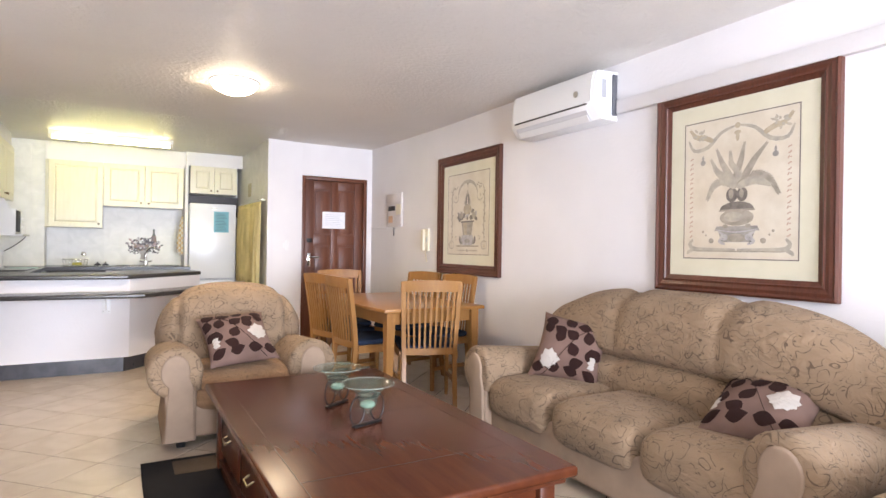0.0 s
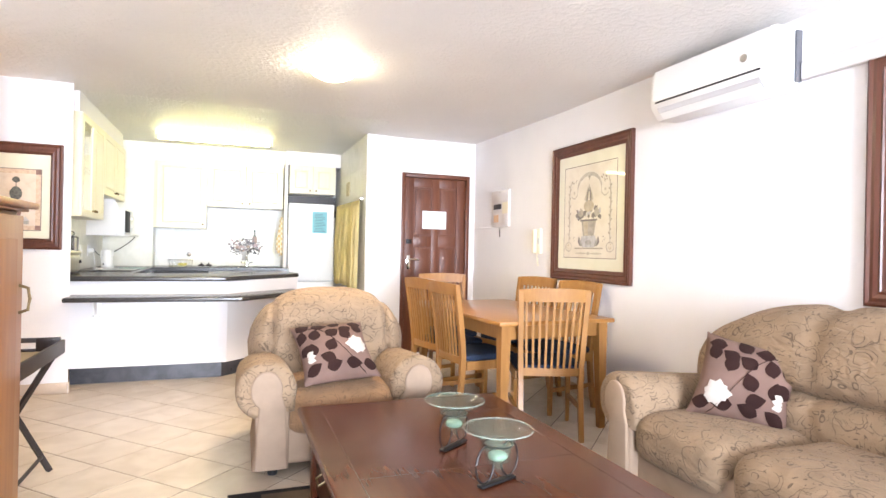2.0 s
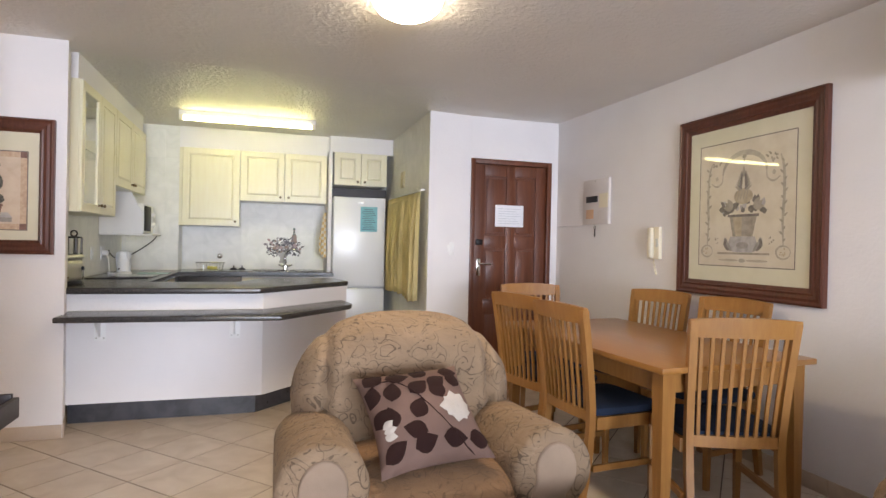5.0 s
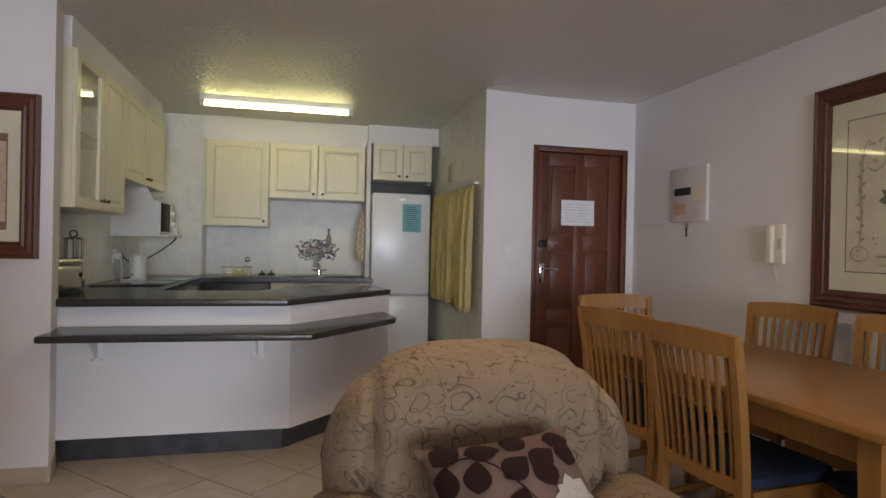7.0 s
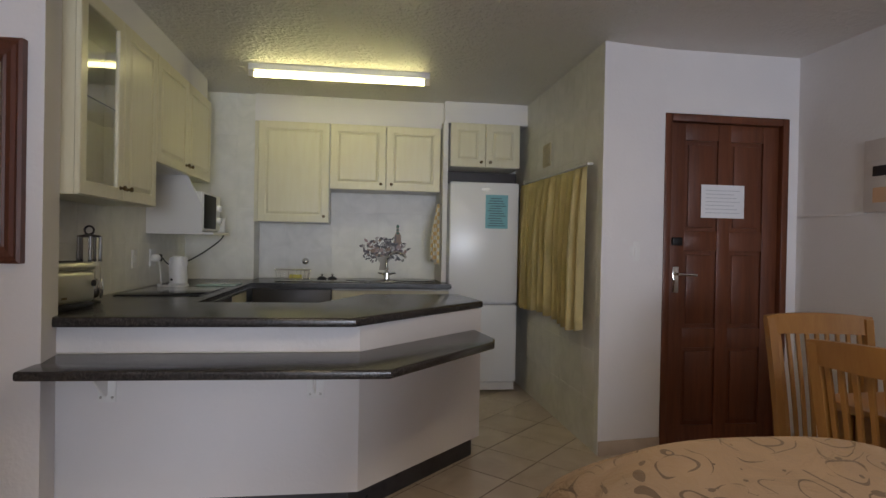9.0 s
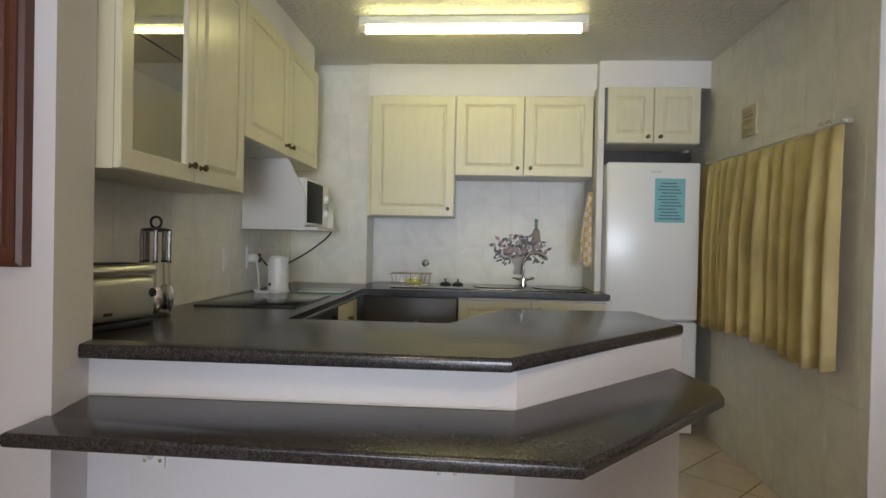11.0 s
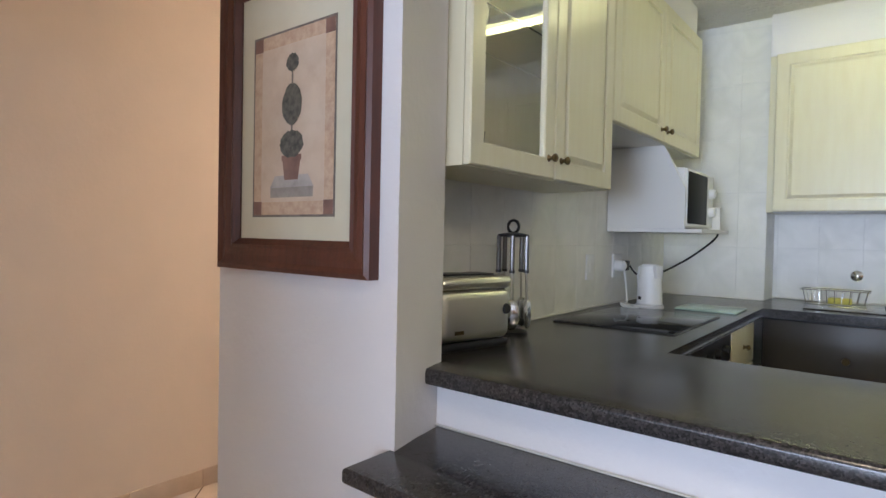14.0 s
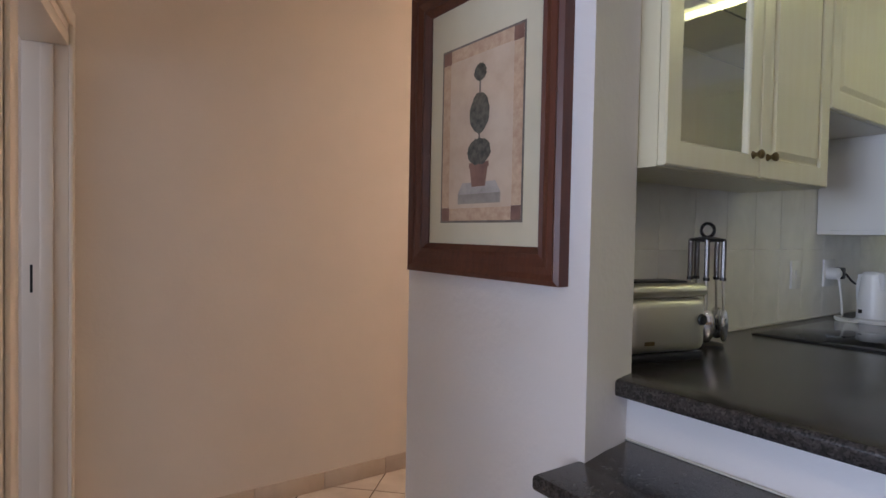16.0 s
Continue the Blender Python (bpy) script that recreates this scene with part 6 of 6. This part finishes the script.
for z in (0.003, 0.075):
    k = 1.12 if z > 0.05 else 1.0
    part("wire_loop", tube([(-0.13 * k, -0.06 * k, z), (0.13 * k, -0.06 * k, z), (0.13 * k, 0.06 * k, z), (-0.13 * k, 0.06 * k, z)], 0.003, 6, closed=True), CHROME, dk)
for i in range(9):
    x = -0.12 + i * 0.03
    for s in (-1, 1):
        part("wire", tube([(x, s * 0.06, 0.003), (x * 1.12, s * 0.067, 0.075)], 0.0018, 5), CHROME, dk)
solid("sponge", box(-0.05, 0.05, -0.03, 0.03, 0, 0.03, 0.006), mat("yellow_sponge", (0.62, 0.55, 0.12), 0.95), "yellow sponge in the soap basket", "sponge", pose(-0.42, 8.45, WT + 0.0115))
for x in (-0.20, -0.115):
    k = thing("sink_plug", "dark sink strainer plug on the drainer", "sink plug", pose(x, 8.40, WT + 0.0075), "sink plugs")
    part("disc", lathe([(0, 0), (0.038, 0), (0.040, 0.010), (0.020, 0.024), (0, 0.025)], 20), BLACKPL, k)
    part("knob", lathe([(0, 0.0255), (0.007, 0.0255), (0.007, 0.036), (0.011, 0.042), (0.006, 0.049), (0, 0.05)], 12), CHROME, k)
hk = thing("suction_hook", "round chrome suction hook on the tiles", "hook", pose(-0.365, BACKY - 0.0022, 1.06))
part("cup", lathe([(0, 0), (0.030, 0), (0.028, 0.008), (0.012, 0.014), (0, 0.018)], 20, m=pose(0, 0, 0, 90)), CHROME, hk)
part("hook", tube([(0, -0.016, 0), (0, -0.03, -0.01), (0, -0.032, -0.025), (0, -0.02, -0.032)], 0.003, 6), CHROME, hk)

# towel on the divider
tw = thing("kitchen_towel", "checked orange and white towel hanging by the fridge", "towel", pose(0.783, 8.36, 1.57))
bm = bmesh.new()
rows = []
for j in range(13):
    f = j / 12
    wd = 0.022 + 0.052 * min(1, f * 1.6)
    rows.append([bm.verts.new((-0.012 - 0.5 * wd * (1 + (-1 + 2 * i / 10)), -0.02 - 0.014 * math.sin(i * 1.9 + f * 2) * (0.4 + f) - 0.4 * wd * i / 10, -0.52 * f + (0.05 * i / 10 + 0.012 * math.sin(i)) * f)) for i in range(11)])
for a, b in zip(rows, rows[1:]):
    for i in range(10):
        bm.faces.new((a[i], a[i + 1], b[i + 1], b[i]))
cl = part("cloth", bm, TOWELFAB, tw, angle=80)
cl.modifiers.new("thick", "SOLIDIFY").thickness = 0.003
part("peg", tube([(0, 0, 0.0), (-0.02, 0, 0.008)], 0.005, 8), CHROME, tw)
v = coords(TOWELFAB, (30, 0, 30))
chk = node(TOWELFAB, "TexChecker", {"Vector": v, "Scale": 1.0, "Color1": (0.78, 0.74, 0.64, 1), "Color2": (0.70, 0.52, 0.26, 1)})
put(TOWELFAB, chk.outputs["Color"], "Base Color")

# painted tile mural of a fruit bowl behind the tap
mu = thing("tile_mural", "faded fruit bowl and bottle mural painted on tiles", "mural", pose(0.325, BACKY - 0.0022, 1.15))
MAUVE = mat("mauve_glaze", (0.125, 0.098, 0.105), 0.45)
ASH = mat("ash_glaze", (0.048, 0.045, 0.046), 0.45)
PINKG = mat("pale_rose_glaze", (0.34, 0.235, 0.225), 0.45)
WHITEG = mat("pale_glaze", (0.36, 0.335, 0.315), 0.45)
BUFFG = mat("buff_glaze", (0.24, 0.155, 0.11), 0.45)
GREENG = mat("green_glaze", (0.03, 0.09, 0.06), 0.45)


def glaze(pts, material, layer):
    bm = bmesh.new()
    y = -0.0004 - 0.0003 * layer
    f = bm.faces.new([bm.verts.new((px, y, pz)) for px, pz in pts])
    ext = bmesh.ops.extrude_face_region(bm, geom=[f])
    bmesh.ops.translate(bm, vec=(0, 0.00025, 0), verts=[q for q in ext["geom"] if isinstance(q, bmesh.types.BMVert)])
    part("glaze_mark", bm, material, mu)


rnd = random.Random(11)
# foot of the bowl, leaves and flowers heaped over it, trailing stems, the bottle
glaze([(-0.045, -0.16), (0.045, -0.16), (0.030, -0.10), (0.075, -0.03), (-0.085, -0.03), (-0.035, -0.10)], WHITEG, 1)
glaze([(0.010, -0.155), (0.040, -0.155), (0.026, -0.10), (0.062, -0.04), (0.030, -0.04), (0.012, -0.10)], MAUVE, 2)
for k in range(150):
    an, rr = rnd.uniform(0, 2 * math.pi), math.sqrt(rnd.random())
    u, w_ = 0.20 * rr * math.cos(an), 0.045 + 0.085 * rr * math.sin(an) - 0.5 * (0.20 * rr * math.cos(an)) ** 2
    glaze(leaf(u, w_, rnd.uniform(0, 6.3), rnd.uniform(0.022, 0.050), rnd.uniform(0.007, 0.014)), rnd.choice((MAUVE, MAUVE, ASH, ASH, PINKG, WHITEG, BUFFG)), 3 + k * 0.04)
for k in range(9):
    s = -1 if k < 5 else 1
    u, w_ = s * rnd.uniform(0.12, 0.20), rnd.uniform(-0.09, -0.01)
    glaze(band([(s * 0.05, 0.0), (u * 0.7, w_ * 0.5 + 0.01), (u, w_)], 0.0025), ASH, 10 + k * 0.05)
    for j in range(3):
        glaze(leaf(u - s * 0.03 * j, w_ + 0.012 * j, rnd.uniform(0, 6.3), 0.030, 0.008), (ASH, MAUVE)[j % 2], 10.5 + k * 0.1 + j * 0.03)
for k in range(8):
    glaze(disc(rnd.uniform(-0.13, 0.13), rnd.uniform(0.01, 0.10), 0.022, 0.018, 14), (PINKG, WHITEG, BUFFG)[k % 3], 12 + k * 0.05)
    glaze(band([(-0.15 + 0.035 * k, 0.02), (-0.14 + 0.035 * k, 0.07), (-0.11 + 0.035 * k, 0.09)], 0.0025), ASH, 12.5 + k * 0.05)
glaze([(0.085, 0.09), (0.150, 0.09), (0.146, 0.155), (0.128, 0.185), (0.124, 0.25), (0.108, 0.25), (0.106, 0.185), (0.089, 0.155)], BUFFG, 13)
for z0_, z1_ in ((0.165, 0.185), (0.195, 0.212), (0.222, 0.25)):
    glaze([(0.103, z0_), (0.130, z0_), (0.127, z1_), (0.106, z1_)], GREENG, 13.6)
glaze([(0.090, 0.095), (0.105, 0.095), (0.105, 0.15), (0.094, 0.15)], MAUVE, 13.7)

# glasses in the glazed cabinet
for i, (y, z) in enumerate(((6.12, 1.845), (6.19, 1.845), (6.27, 1.845), (6.14, 1.425), (6.25, 1.425))):
    gl = solid("drinking_glass", lathe([(0, 0.0), (0.026, 0.0), (0.032, 0.10), (0.0305, 0.10), (0.025, 0.004), (0, 0.004)], 20), GLASS, "clear drinking glass on the cabinet shelf", "glass", pose(-1.15 - 0.03 * (i % 2), y, z), "glasses in the cabinet")
    gl.visible_shadow = False

# ---------------- skirting of tan tile pieces ----------------
def skirting(name, ax, ay, bx, by, h=0.085):
    ln = math.hypot(bx - ax, by - ay)
    base = tagged(new(name), "tan ceramic skirting tiles along the wall foot", "skirting", kind="structure")
    base.matrix_world = pose(ax, ay, 0, 0, 0, math.degrees(math.atan2(by - ay, bx - ax)))
    n = max(1, round(ln / 0.333))
    w = ln / n
    me = mesh_of("skirting_tile", box(0.001, w - 0.001, -0.010, -0.0005, 0.0005, h, 0.002), SKIRTTILE)
    for i in range(n):
        ob = new("skirting_tile", me)
        ob.parent = base
        ob.matrix_local = pose(i * w, 0, 0)


skirting("baseboard_pier_front", -1.75, PIER_Y, -1.04, PIER_Y)
skirting("baseboard_pier_side", -1.04, PIER_Y, -1.088, 6.03)
skirting("baseboard_passage", -2.78, 5.01, -2.78, 8.69)
skirting("baseboard_right", RIGHT, 4.99, RIGHT, -3.4)
skirting("baseboard_bent", 2.832, 6.78, RIGHT, 5.0)
skirting("baseboard_entrance", KITR, 6.735, 1.934, DOORY)
skirting("baseboard_living_left", LEFT, -3.4, LEFT, 4.52)

# ---------------- floor tiles, one by one near the walk ----------------
PITCH = 0.333
HALF = PITCH / math.sqrt(2)
bm = bmesh.new()
r, t = PITCH / 2 - 0.0034, 0.0015
lo = [bm.verts.new((x, y, -0.008)) for x, y in ((-r, -r), (r, -r), (r, r), (-r, r))]
mi = [bm.verts.new((x, y, -t)) for x, y in ((-r, -r), (r, -r), (r, r), (-r, r))]
hi = [bm.verts.new((x * (r - t) / r, y * (r - t) / r, 0)) for x, y in ((-r, -r), (r, -r), (r, r), (-r, r))]
bm.faces.new(hi)
for a, b in ((lo, mi), (mi, hi)):
    for i in range(4):
        bm.faces.new((a[i], a[(i + 1) % 4], b[(i + 1) % 4], b[i]))
tile_mesh = mesh_of("floor_tile", bm, FLOORTILE, 10)
floor = bpy.data.objects["floor"]
far_v, far_f = [], []
for i in range(-40, 41):
    for j in range(-40, 41):
        x, y = -0.512 + HALF * (i + j) + HALF, 5.029 + HALF * (i - j)
        if not (-2.95 < x < 3.12 and -3.35 < y < 8.92) or (x < -1.42 and y < 4.70) or (x > 1.74 and y > 6.98):
            continue
        if (-1.45 < x < 3.12 and 3.3 < y < 6.95) or (0.5 < x < 1.75 and 6.9 < y < 8.5):
            ob = new("floor_tile", tile_mesh)
            ob.parent = floor
            ob.matrix_local = pose(x, y, 0, 0, 0, 45)
        else:
            k = len(far_v)
            for z, q in ((-0.002, r * math.sqrt(2)), (0.0, (r - t) * math.sqrt(2))):
                far_v += [(x - q, y, z), (x, y - q, z), (x + q, y, z), (x, y + q, z)]
            far_f += [(k + 4, k + 5, k + 6, k + 7)] + [(k + a, k + (a + 1) % 4, k + 4 + (a + 1) % 4, k + 4 + a) for a in range(4)]
me = bpy.data.meshes.new("floor_tiles_far")
me.from_pydata(far_v, [], far_f)
me.materials.append(FLOORTILE)
ob = new("floor_tiles_far", me)
ob.parent = floor
tagged(ob, "beige ceramic floor tiles laid diagonally", kind="stuff")


# ---------------- kitchen wall tiles ----------------
def tile_piece(w, h):
    bm = bmesh.new()
    g, c, d = 0.0007, 0.0008, 0.0014
    lo = [bm.verts.new((x, 0, z)) for x, z in ((g, g), (w - g, g), (w - g, h - g), (g, h - g))]
    hi = [bm.verts.new((x, -d, z)) for x, z in ((g + c, g + c), (w - g - c, g + c), (w - g - c, h - g - c), (g + c, h - g - c))]
    bm.faces.new(hi)
    for i in range(4):
        bm.faces.new((lo[i], lo[(i + 1) % 4], hi[(i + 1) % 4], hi[i]))
    return mesh_of("wall_tile", bm, WALLTILE, 10)


def tile_wall(wall, m, length, z0, z1, shift=0.0):
    """Tiles 0.2 x 0.3 m over a wall; m: its foot, local x along the wall, face towards local -y."""
    x = -shift
    while x < length - 0.01:
        a, b = max(x, 0), min(x + 0.2, length)
        if b - a > 0.015:
            z = 0.3 * math.floor(z0 / 0.3)
            while z < z1 - 0.01:
                lo, hi = max(z, z0), min(z + 0.3, z1)
                if hi - lo > 0.015:
                    key = (round(b - a, 3), round(hi - lo, 3))
                    if key not in TILE_MESHES:
                        TILE_MESHES[key] = tile_piece(*key)
                    ob = new("wall_tile", TILE_MESHES[key])
                    ob.parent = wall
                    ob.matrix_local = m @ pose(a, 0, lo)
                z += 0.3
        x += 0.2


TILE_MESHES = {}
obs = bpy.data.objects
tile_wall(obs["wall_kitchen_back"], pose(-0.76, BACKY, 0), 1.545, 0.913, 1.69, 0.18)
tile_wall(obs["wall_kitchen_column"], pose(KITL, 8.44, 0), 0.54, 0.913, H)
tile_wall(obs["wall_kitchen_column"], pose(-0.76, 8.44, 0, 0, 0, 90), 0.255, 0.913, H)
tile_wall(obs["wall_kitchen_left"], pose(KITL, 6.055, 0, 0, 0, 90), 2.38, 0.913, 1.70)
tile_wall(obs["wall_kitchen_right"], pose(KITR, 8.62, 0, 0, 0, -90), 1.62, 0, H)
tile_wall(obs["wall_entrance"], pose(KITR, 6.999, 0, 0, 0, -90), 0.262, 0, H)
